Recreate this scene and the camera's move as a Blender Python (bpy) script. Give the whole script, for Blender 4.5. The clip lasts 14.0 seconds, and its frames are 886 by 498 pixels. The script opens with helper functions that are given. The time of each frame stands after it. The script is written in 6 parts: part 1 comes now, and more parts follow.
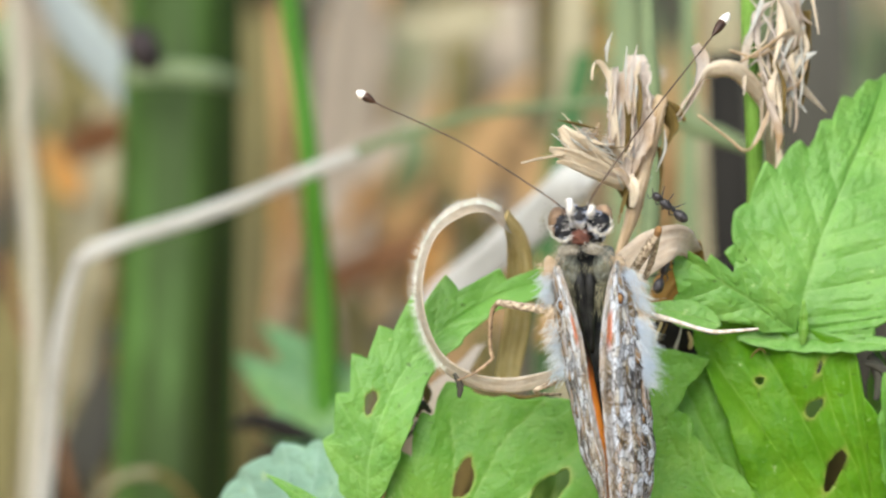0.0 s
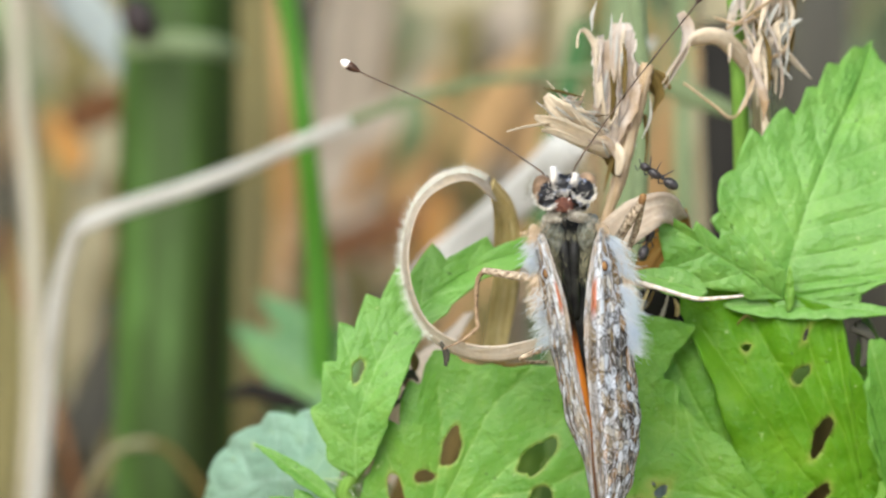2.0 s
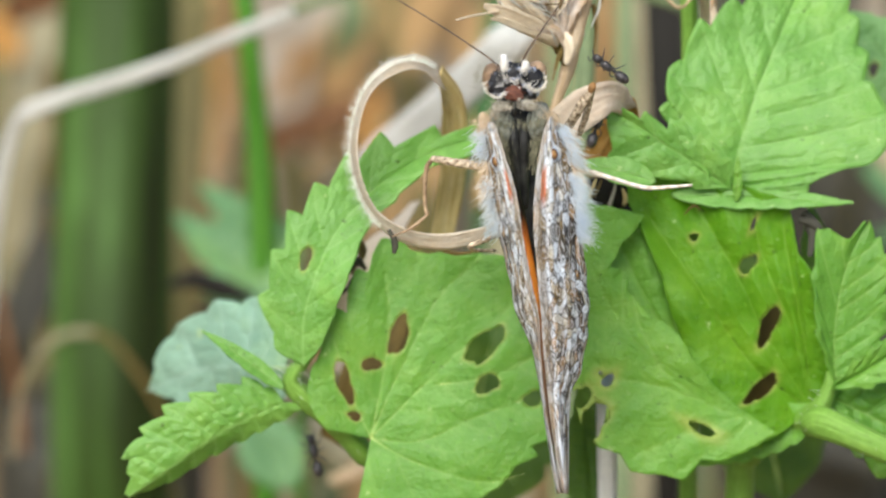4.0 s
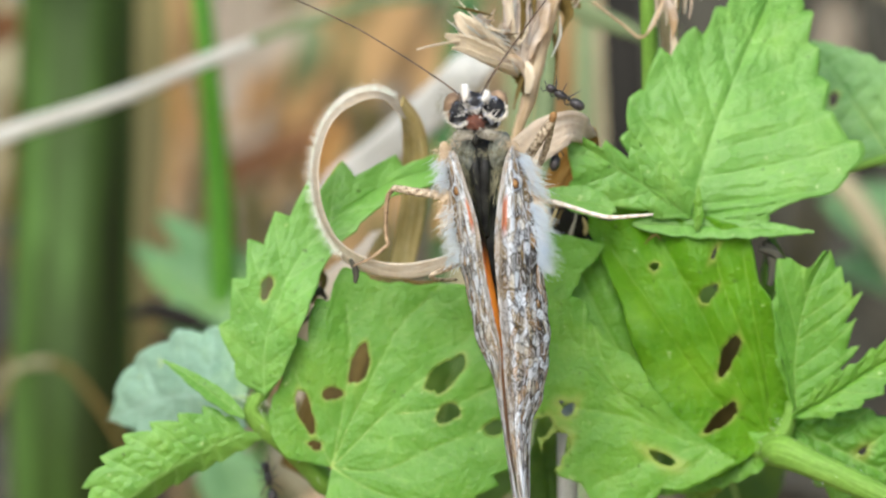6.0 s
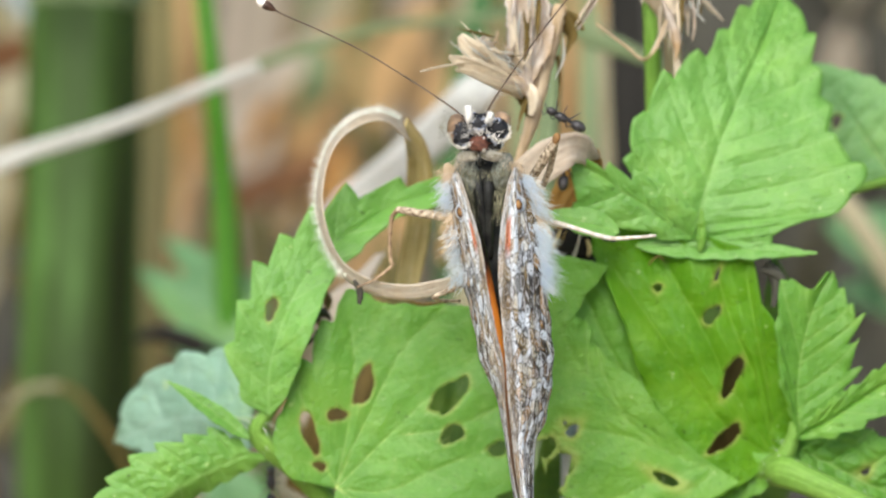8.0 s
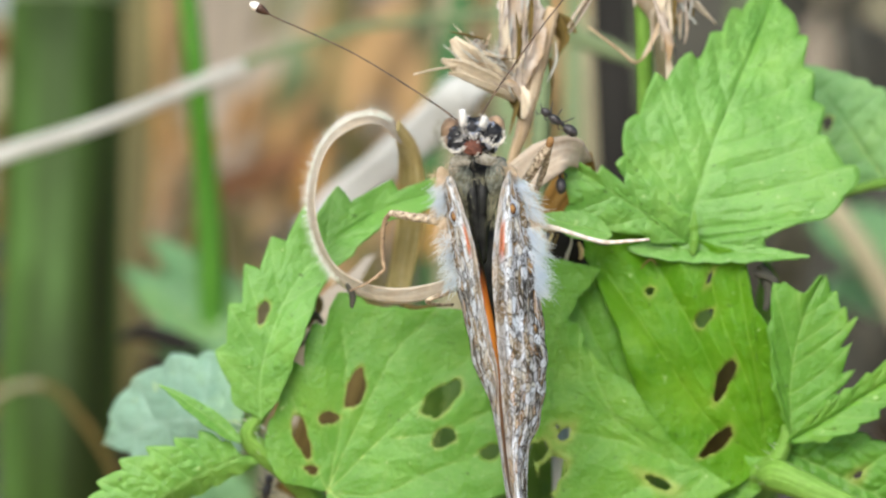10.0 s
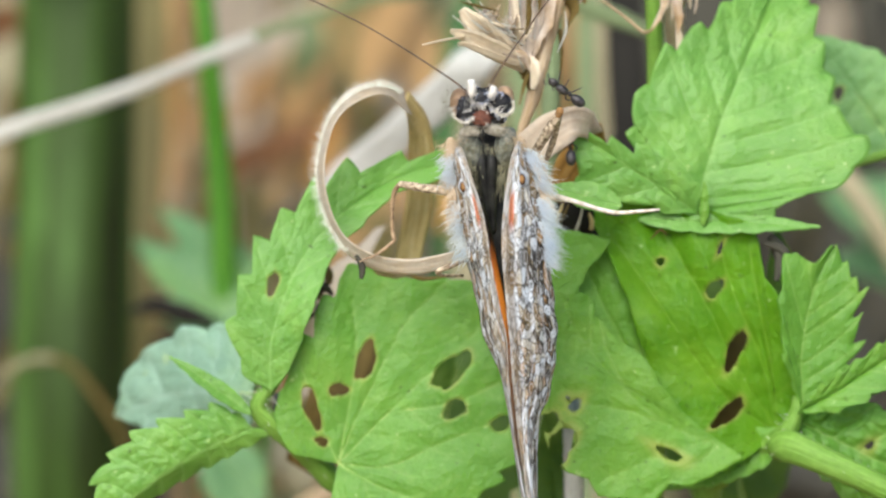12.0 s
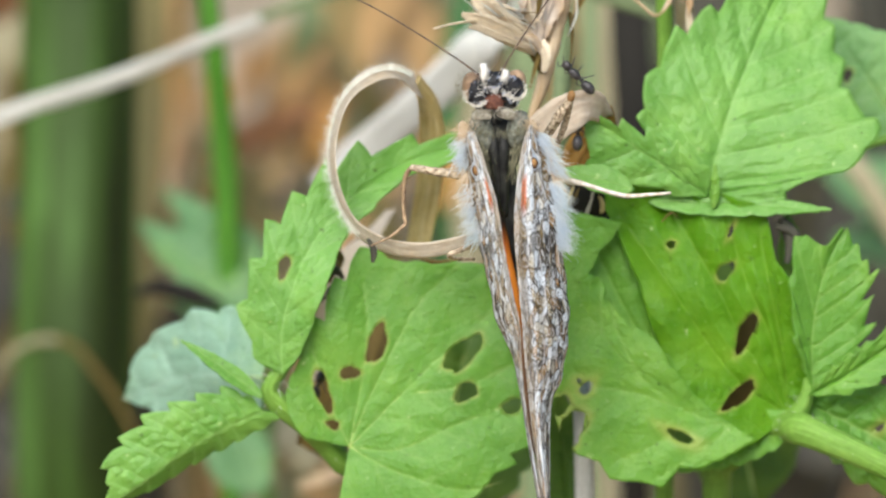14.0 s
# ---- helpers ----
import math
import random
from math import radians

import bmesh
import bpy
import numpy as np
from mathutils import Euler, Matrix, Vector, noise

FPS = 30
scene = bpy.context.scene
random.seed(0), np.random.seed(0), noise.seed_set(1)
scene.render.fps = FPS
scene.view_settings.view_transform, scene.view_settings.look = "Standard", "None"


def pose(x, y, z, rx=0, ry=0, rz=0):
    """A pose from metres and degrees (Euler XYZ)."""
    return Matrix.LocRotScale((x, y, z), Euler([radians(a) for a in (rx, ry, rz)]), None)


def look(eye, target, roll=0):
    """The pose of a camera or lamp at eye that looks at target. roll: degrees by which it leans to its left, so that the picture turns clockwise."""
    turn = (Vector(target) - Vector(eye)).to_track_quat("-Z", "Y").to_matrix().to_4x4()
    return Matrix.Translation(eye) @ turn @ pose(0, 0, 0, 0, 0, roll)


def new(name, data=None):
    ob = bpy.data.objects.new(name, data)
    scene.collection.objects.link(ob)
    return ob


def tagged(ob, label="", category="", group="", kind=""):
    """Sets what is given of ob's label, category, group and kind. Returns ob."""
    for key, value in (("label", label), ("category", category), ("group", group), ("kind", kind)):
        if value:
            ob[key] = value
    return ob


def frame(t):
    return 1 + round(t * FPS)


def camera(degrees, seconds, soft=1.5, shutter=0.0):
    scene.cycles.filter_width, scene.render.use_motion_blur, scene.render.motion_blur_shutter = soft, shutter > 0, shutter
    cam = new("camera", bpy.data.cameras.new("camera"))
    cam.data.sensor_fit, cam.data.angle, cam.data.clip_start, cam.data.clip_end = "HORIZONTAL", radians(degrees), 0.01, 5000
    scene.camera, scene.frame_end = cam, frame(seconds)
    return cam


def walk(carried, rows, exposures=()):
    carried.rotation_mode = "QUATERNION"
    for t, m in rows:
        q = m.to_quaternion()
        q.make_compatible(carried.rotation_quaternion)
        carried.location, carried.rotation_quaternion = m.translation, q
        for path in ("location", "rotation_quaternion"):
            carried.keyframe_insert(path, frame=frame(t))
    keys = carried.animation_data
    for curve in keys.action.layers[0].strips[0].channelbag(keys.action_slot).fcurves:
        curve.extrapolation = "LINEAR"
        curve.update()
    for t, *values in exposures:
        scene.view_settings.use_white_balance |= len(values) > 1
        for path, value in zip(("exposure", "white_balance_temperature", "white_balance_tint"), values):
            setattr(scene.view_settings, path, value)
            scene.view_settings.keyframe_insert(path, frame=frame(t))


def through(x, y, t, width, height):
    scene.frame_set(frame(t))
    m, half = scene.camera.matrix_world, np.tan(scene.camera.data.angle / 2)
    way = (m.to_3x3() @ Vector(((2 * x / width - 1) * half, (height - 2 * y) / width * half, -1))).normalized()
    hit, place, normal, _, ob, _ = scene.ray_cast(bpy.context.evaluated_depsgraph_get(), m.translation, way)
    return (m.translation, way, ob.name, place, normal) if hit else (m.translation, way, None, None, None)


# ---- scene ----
# The site frame: millimetres, x to the right, y up the plants, z towards the viewer, tipped 20 degrees
SITE = Matrix.Translation((0, 0, 0.45)) @ pose(0, 0, 0, 70)
MM = 0.001

cam = camera(5.8386, 14.0, soft=2.2)
cam.data.dof.use_dof = True
cam.data.dof.focus_distance = 0.4985
cam.data.dof.aperture_fstop = 38.0
# seconds, the eye's shift in millimetres, its turns in degrees
WAY = [
    (0, 1.41, 2.07, -2.16, 0.291, 0.937, 0.090),
    (0.5, 2.67, 1.96, -1.23, 0.208, 0.957, 0.059),
    (1, 4.87, 1.25, -0.74, 0.210, 1.189, -0.018),
    (1.5, 6.08, 1.95, -0.99, 0.099, 1.354, -0.204),
    (2, 6.05, 1.81, -1.40, 0.107, 1.372, -0.181),
    (2.5, 5.44, 2.59, -0.78, -0.031, 1.258, 0.023),
    (3, 4.91, 1.23, -1.02, -0.033, 1.012, -0.012),
    (3.5, 4.96, 1.68, -0.19, -0.547, 0.937, 0.113),
    (3.7, 4.12, 0.65, -0.95, -0.532, 0.818, 0.108),
    (5.8, -0.36, 0.17, 0.24, -0.245, 0.144, 0.191),
    (6, 1.82, 0.27, -0.44, -0.257, 0.293, 0.092),
    (6.5, -0.47, -0.28, -0.06, -0.287, 0.017, 0.220),
    (7, 0.46, -0.86, 0.92, -0.131, 0.146, 0.084),
    (7.5, -0.73, 0.67, 0.34, -0.195, -0.073, -0.047),
    (8, 2.60, -1.00, 1.14, 0.028, 0.406, 0.057),
    (8.2, 1.51, -0.26, 0.09, -0.047, 0.418, 0.039),
    (10.5, -1.67, 1.41, 0.21, -0.223, -0.194, 0.091),
    (11, 0, 0, 0, 0, 0, 0),
    (11.5, 0.64, -0.77, 0.67, -0.032, 0.159, 0.041),
    (12, -0.25, 0.66, -0.85, -0.330, 0.098, -0.062),
    (12.5, -2.01, 1.64, 0.13, -0.433, -0.074, -0.127),
    (13, -2.37, 2.37, -0.51, -0.541, -0.092, -0.039),
    (13.5, -4.28, 1.77, -0.59, -0.527, -0.313, 0.016),
    (14, -3.64, 1.93, -0.40, -0.583, -0.213, -0.149),
]
walk(cam, [(t, SITE @ pose(x * MM, y * MM, 0.5 + z * MM, a, b, g)) for t, x, y, z, a, b, g in WAY],
     exposures=[(0, 0.37, 6400, 7), (14, 0.37, 6400, 7)])

# ---- daylight: a bright overcast sky ----
world = bpy.data.worlds.new("world")
scene.world = world
world.use_nodes = True
wt = world.node_tree
sky = wt.nodes.new("ShaderNodeTexSky")
sky.sky_type, sky.sun_disc = "NISHITA", False
sky.sun_elevation, sky.sun_rotation = radians(52), radians(200)
sky.dust_density, sky.ozone_density = 4.0, 1.0
wt.links.new(sky.outputs[0], wt.nodes["Background"].inputs[0])
wt.nodes["Background"].inputs[1].default_value = 0.15
sun = new("sun", bpy.data.lights.new("sun", "SUN"))
sun.data.energy, sun.data.angle, sun.data.color = 2.6, radians(35), (1.0, 0.99, 0.97)
sun.matrix_world = look((-0.25, -0.8, 1.4), (0, 0, 0.4))


# ---- materials ----
def lin(r, g, b):
    """Linear colour from display values 0 to 255."""
    return tuple(((v / 255 + 0.055) / 1.055) ** 2.4 if v > 10 else v / 255 / 12.92 for v in (r, g, b)) + (1.0,)


class Nodes:
    def __init__(self, name):
        self.mat = bpy.data.materials.new(name)
        self.mat.use_nodes = True
        self.t = self.mat.node_tree
        self.out = self.t.nodes["Material Output"]
        self.bsdf = self.t.nodes["Principled BSDF"]

    def add(self, kind, **inputs):
        n = self.t.nodes.new(kind)
        for k, v in inputs.items():
            self.put(n.inputs[k.replace("_", " ")], v)
        return n

    def put(self, socket, v):
        if isinstance(v, bpy.types.NodeSocket):
            self.t.links.new(v, socket)
        else:
            socket.default_value = v

    def coords(self, source, sx, sy, sz):
        """Scaled coordinates: source is UV or Object."""
        tc = self.add("ShaderNodeTexCoord")
        mp = self.add("ShaderNodeMapping", Vector=tc.outputs[source])
        mp.inputs["Scale"].default_value = (sx, sy, sz)
        return mp.outputs[0]

    def noise(self, vec, scale=1.0, detail=4.0, rough=0.55, distort=0.0):
        return self.add("ShaderNodeTexNoise", Vector=vec, Scale=scale, Detail=detail, Roughness=rough, Distortion=distort).outputs[0]

    def ramp(self, fac, *stops):
        n = self.add("ShaderNodeValToRGB", Fac=fac)
        els = n.color_ramp.elements
        while len(els) < len(stops):
            els.new(0.5)
        for e, (p, col) in zip(els, stops):
            e.position, e.color = p, col
        return n.outputs[0]

    def mix(self, fac, a, b, blend="MIX"):
        n = self.t.nodes.new("ShaderNodeMix")
        n.data_type, n.blend_type = "RGBA", blend
        self.put(n.inputs[0], fac), self.put(n.inputs[6], a), self.put(n.inputs[7], b)
        return n.outputs[2]

    def math(self, op, a, b=0.0):
        n = self.t.nodes.new("ShaderNodeMath")
        n.operation = op
        self.put(n.inputs[0], a), self.put(n.inputs[1], b)
        return n.outputs[0]

    def attr(self, name):
        n = self.add("ShaderNodeAttribute")
        n.attribute_name = name
        return n.outputs["Fac"]

    def bump(self, height, strength, distance):
        return self.add("ShaderNodeBump", Height=height, Strength=strength, Distance=distance).outputs[0]

    def finish(self, color, rough=0.6, normal=None, through=0.0, tint=None, spec=0.5):
        b = self.bsdf
        self.put(b.inputs["Base Color"], color), self.put(b.inputs["Roughness"], rough)
        b.inputs["Specular IOR Level"].default_value = spec
        if normal is not None:
            self.put(b.inputs["Normal"], normal)
        if through:
            tr = self.add("ShaderNodeBsdfTranslucent", Color=tint if tint is not None else color)
            if normal is not None:
                self.put(tr.inputs["Normal"], normal)
            ms = self.add("ShaderNodeMixShader", Fac=through)
            self.t.links.new(b.outputs[0], ms.inputs[1]), self.t.links.new(tr.outputs[0], ms.inputs[2])
            self.t.links.new(ms.outputs[0], self.out.inputs[0])
        return self.mat


def leaf_material(name, dark, light, vein, through=0.4, spec=0.35):
    n = Nodes(name)
    obj = n.coords("Object", 1, 1, 1)
    wide = n.noise(obj, 260, 3)
    fine = n.noise(obj, 3800, 4)
    col = n.mix(n.ramp(wide, (0.3, (0, 0, 0, 1)), (0.7, (1, 1, 1, 1))), dark, light)
    col = n.mix(n.math("MULTIPLY", n.ramp(fine, (0.35, (0, 0, 0, 1)), (0.75, (1, 1, 1, 1))), 0.35), col, light)
    warm = n.noise(obj, 130, 4, 0.65)
    col = n.mix(n.math("MULTIPLY", n.ramp(warm, (0.48, (0, 0, 0, 1)), (0.68, (1, 1, 1, 1))), 0.35), col, lin(142, 178, 50))
    cool = n.noise(obj, 190, 3, 0.6, 0.5)
    col = n.mix(n.math("MULTIPLY", n.ramp(cool, (0.5, (0, 0, 0, 1)), (0.72, (1, 1, 1, 1))), 0.3), col, dark)
    col = n.mix(n.math("MULTIPLY", n.attr("vein"), 0.6), col, vein)
    specks = n.noise(obj, 1500, 2)
    col = n.mix(n.math("MULTIPLY", n.ramp(specks, (0.70, (0, 0, 0, 1)), (0.76, (1, 1, 1, 1))), 0.5), col, lin(205, 225, 150))
    dots = n.noise(obj, 2600, 2, 0.4)
    col = n.mix(n.math("MULTIPLY", n.ramp(dots, (0.715, (0, 0, 0, 1)), (0.75, (1, 1, 1, 1))), 0.6), col, lin(56, 62, 26))
    col = n.mix(n.math("MULTIPLY", n.attr("gnawed"), 0.45), col, lin(196, 190, 104))
    h = n.math("ADD", n.math("MULTIPLY", fine, 0.6), n.math("MULTIPLY", n.noise(obj, 900, 3), 1.0))
    return n.finish(col, 0.48, n.bump(h, 0.6, 0.00028), through, n.mix(0.35, col, lin(150, 220, 40)), spec)


def fibre_material(name, *cols, across=9.0, along=0.35, rough=0.7, through=0.15, blotch=None, spec=0.3, relief=0.0002):
    """Plant fibre: streaks along the strand, blotches over it."""
    n = Nodes(name)
    uv = n.coords("UV", across, along, 1)
    streak = n.noise(uv, 1.0, 5, 0.6)
    k = len(cols)
    col = n.ramp(streak, *[(0.3 + 0.4 * i / max(1, k - 1), q) for i, q in enumerate(cols)])
    obj = n.coords("Object", 1, 1, 1)
    if blotch:
        col = n.mix(n.ramp(n.noise(obj, 230, 4), (0.5, (0, 0, 0, 1)), (0.68, (1, 1, 1, 1))), col, blotch)
    grain = n.noise(obj, 2600, 4)
    col = n.mix(0.25, col, n.ramp(grain, (0.3, (0.25, 0.25, 0.25, 1)), (0.75, (1, 1, 1, 1))), "MULTIPLY")
    return n.finish(col, rough, n.bump(n.math("ADD", streak, n.math("MULTIPLY", grain, 0.3)), 0.6, relief), through, None, spec)


def plain_material(name, a, b, scale=1500.0, rough=0.6, relief=0.0001, spec=0.4, through=0.0, lo=0.35, hi=0.65):
    n = Nodes(name)
    obj = n.coords("Object", 1, 1, 1)
    v = n.noise(obj, scale, 4)
    col = n.mix(n.ramp(v, (lo, (0, 0, 0, 1)), (hi, (1, 1, 1, 1))), a, b)
    return n.finish(col, rough, n.bump(v, 0.6, relief), through, None, spec)


LEAF = leaf_material("nettle_green", lin(91, 147, 40), lin(118, 172, 63), lin(164, 198, 104), spec=0.6)
LEAF_YOUNG = leaf_material("young_nettle_green", lin(101, 157, 54), lin(138, 191, 91), lin(162, 204, 116), spec=0.75)
LEAF_DEEP = leaf_material("deep_nettle_green", lin(80, 136, 10), lin(106, 160, 24), lin(142, 178, 62))
LEAF_MID = leaf_material("middle_nettle_green", lin(94, 150, 36), lin(120, 174, 60), lin(150, 190, 90), spec=0.55)
# Darker copy of the nettle green: shade under other leaves put into the colour
LEAF_SHADE = leaf_material("nettle_green_painted_shade", lin(62, 96, 24), lin(84, 116, 34), lin(100, 130, 56), 0.25)
LEAF_PALE = leaf_material("leaf_underside", lin(124, 160, 136), lin(150, 184, 162), lin(170, 198, 180), 0.25)
LEAF_SOFT = leaf_material("pale_soft_leaf", lin(112, 158, 92), lin(140, 184, 120), lin(160, 198, 140), 0.35)
LEAF_FAR = leaf_material("shaded_leaf", lin(92, 133, 86), lin(116, 156, 106), lin(134, 168, 122), 0.3)
STEM = fibre_material("green_stem", lin(104, 150, 50), lin(138, 180, 80), across=6, rough=0.5)
STEM_REED = fibre_material("grooved_stem", lin(30, 34, 12), lin(52, 74, 26), lin(108, 150, 76), across=0.95, along=0.015, rough=0.55, through=0.0, spec=0.15)
STEM_THIN = fibre_material("thin_green_stem", lin(66, 118, 28), lin(86, 142, 44), across=3, along=0.1, rough=0.5)
DRY_PALE = fibre_material("pale_dry_blade", lin(190, 188, 176), lin(220, 220, 210), lin(236, 237, 230), across=8, along=0.25, through=0.3)
DRY_RING = fibre_material("curled_dry_blade", lin(216, 200, 174), lin(232, 220, 200), lin(244, 238, 224), across=7, along=0.5, through=0.45, blotch=lin(222, 202, 168))
DRY_TAN = fibre_material("tan_dry_fibre", lin(166, 130, 88), lin(214, 188, 150), lin(236, 220, 192), across=10, along=0.3, through=0.15)
DRY_OLIVE = fibre_material("olive_dry_blade", lin(178, 154, 88), lin(208, 186, 126), lin(218, 202, 154), across=7, along=0.4, through=0.2)
ROLL_IN = fibre_material("rolled_leaf_inside", lin(108, 80, 32), lin(158, 120, 58), lin(182, 148, 88), across=6, along=0.4, through=0.1)
DRY_GREY = fibre_material("grey_dry_blade", lin(184, 184, 176), lin(216, 217, 212), across=6, along=0.2)
FAR_TAN = fibre_material("far_tan_blade", lin(142, 134, 102), lin(184, 176, 144), across=3, along=0.05, through=0.1)
FAR_ORANGE = fibre_material("far_orange_blade", lin(168, 132, 84), lin(204, 170, 120), across=3, along=0.05, through=0.1)
FAR_AMBER = fibre_material("far_amber_leaf", lin(166, 116, 52), lin(206, 158, 90), across=3, along=0.1, through=0.1)
FAR_RUST = fibre_material("far_rust_leaf", lin(100, 66, 38), lin(146, 104, 66), across=3, along=0.1, through=0.1)
FAR_GREY = fibre_material("far_grey_blade", lin(164, 152, 134), lin(204, 192, 172), across=3, along=0.05, through=0.1)
FAR_DEEP = fibre_material("far_deep_green_blade", lin(48, 84, 44), lin(74, 116, 64), across=3, along=0.05, through=0.1)
FAR_BLACK = fibre_material("far_black_leaf", lin(24, 23, 21), lin(46, 44, 39), across=3, along=0.05, through=0.0, spec=0.1)
FAR_GREEN = fibre_material("far_green_blade", lin(104, 122, 80), lin(144, 160, 120), across=3, along=0.05, through=0.1)
FAR_OLIVE = fibre_material("far_olive_blade", lin(96, 92, 52), lin(138, 128, 82), across=3, along=0.05, through=0.1)
FAR_DARK = fibre_material("far_dark_blade", lin(48, 47, 40), lin(86, 84, 72), across=3, along=0.05, through=0.0)
UMBER = fibre_material("umber_dead_leaf", lin(84, 70, 30), lin(132, 110, 56), across=4, along=0.2, through=0.1)
STRAW = fibre_material("straw_stalk", lin(166, 160, 136), lin(204, 198, 178), across=4, along=0.05, through=0.15)
SHEATH = fibre_material("bluish_sheath", lin(140, 150, 146), lin(178, 188, 184), across=4, along=0.1, through=0.15)
HUSK = fibre_material("papery_husk", lin(206, 188, 168), lin(226, 214, 200), lin(240, 232, 222), across=9, along=0.6, through=0.3, blotch=lin(190, 160, 120))
CREAM = fibre_material("cream_fibre", lin(220, 198, 162), lin(238, 222, 194), lin(248, 238, 216), across=10, along=0.4, through=0.2)
ROLL = fibre_material("rolled_leaf_outside", lin(208, 188, 162), lin(222, 206, 184), lin(230, 218, 200), across=6, along=0.3, through=0.3)
BUD = plain_material("dark_bud", lin(30, 24, 24), lin(52, 40, 38), 400)
BLACK = plain_material("ant_black", lin(26, 24, 24), lin(66, 62, 62), 4000, 0.45, 0.00005, 0.5)
EYE = plain_material("butterfly_eye", lin(96, 74, 54), lin(172, 144, 114), 700, 0.45)
BODY = plain_material("dark_body_scales", lin(20, 20, 20), lin(52, 52, 48), 1200, 0.6, 0.0002)
HEAD_DARK = plain_material("dark_head_scales", lin(14, 14, 18), lin(168, 176, 194), 2300, 0.5, 0.0004, lo=0.55, hi=0.66)
OCHRE = plain_material("ochre_scales", lin(110, 78, 42), lin(160, 120, 70), 3000, 0.7, 0.0001)
RUST = plain_material("rust_scales", lin(70, 40, 30), lin(116, 70, 52), 4000, 0.7, 0.0002)
FUR_WHITE = plain_material("white_fur", lin(224, 234, 244), lin(244, 248, 251), 900, 0.6, 0.00002, 0.4, 0.75)
FUR_CREAM = plain_material("cream_fur", lin(236, 230, 218), lin(252, 250, 244), 900, 0.7, 0.00002, 0.3, 0.3)
FUR_TAN = plain_material("tan_fur", lin(190, 166, 132), lin(230, 212, 186), 900, 0.7, 0.00002, 0.3, 0.2)
FUR_GREY = plain_material("grey_fur", lin(138, 130, 108), lin(222, 216, 200), 1800, 0.7, 0.00002, 0.3, 0.2)
PLUSH = plain_material("olive_plush", lin(92, 96, 84), lin(158, 160, 148), 3200, 0.8, 0.0003, 0.2)
FUR_OLIVE = plain_material("olive_fur", lin(84, 80, 58), lin(142, 138, 112), 900, 0.7, 0.00002, 0.3)
FUR_DARK = plain_material("dark_fur", lin(22, 22, 26), lin(54, 56, 66), 900, 0.6, 0.00002, 0.3)
LEG = plain_material("leg_scales", lin(100, 80, 58), lin(214, 196, 168), 4600, 0.6, 0.0001)
LEG_BROWN = plain_material("brown_leg_scales", lin(118, 96, 72), lin(188, 160, 126), 2600, 0.6, 0.0001)
LEG_WHITE = plain_material("white_leg_scales", lin(196, 180, 154), lin(238, 232, 222), 2600, 0.6, 0.0001)
SHAFT = plain_material("antenna_shaft", lin(38, 28, 22), lin(108, 86, 66), 2400, 0.5, 0.00003)
CLUB = plain_material("antenna_club", lin(46, 28, 18), lin(88, 60, 40), 2000, 0.5, 0.00003)
CLUB_TIP = plain_material("antenna_tip", lin(238, 230, 214), lin(252, 250, 244), 2000, 0.5, 0.00003)
RIB = plain_material("leaf_midrib", lin(164, 190, 92), lin(190, 208, 124), 700, 0.5)
GLOSS_HAIR = plain_material("plant_hair", lin(214, 220, 200), lin(240, 240, 230), 900, 0.4, 0.00001, 0.5, 0.3)


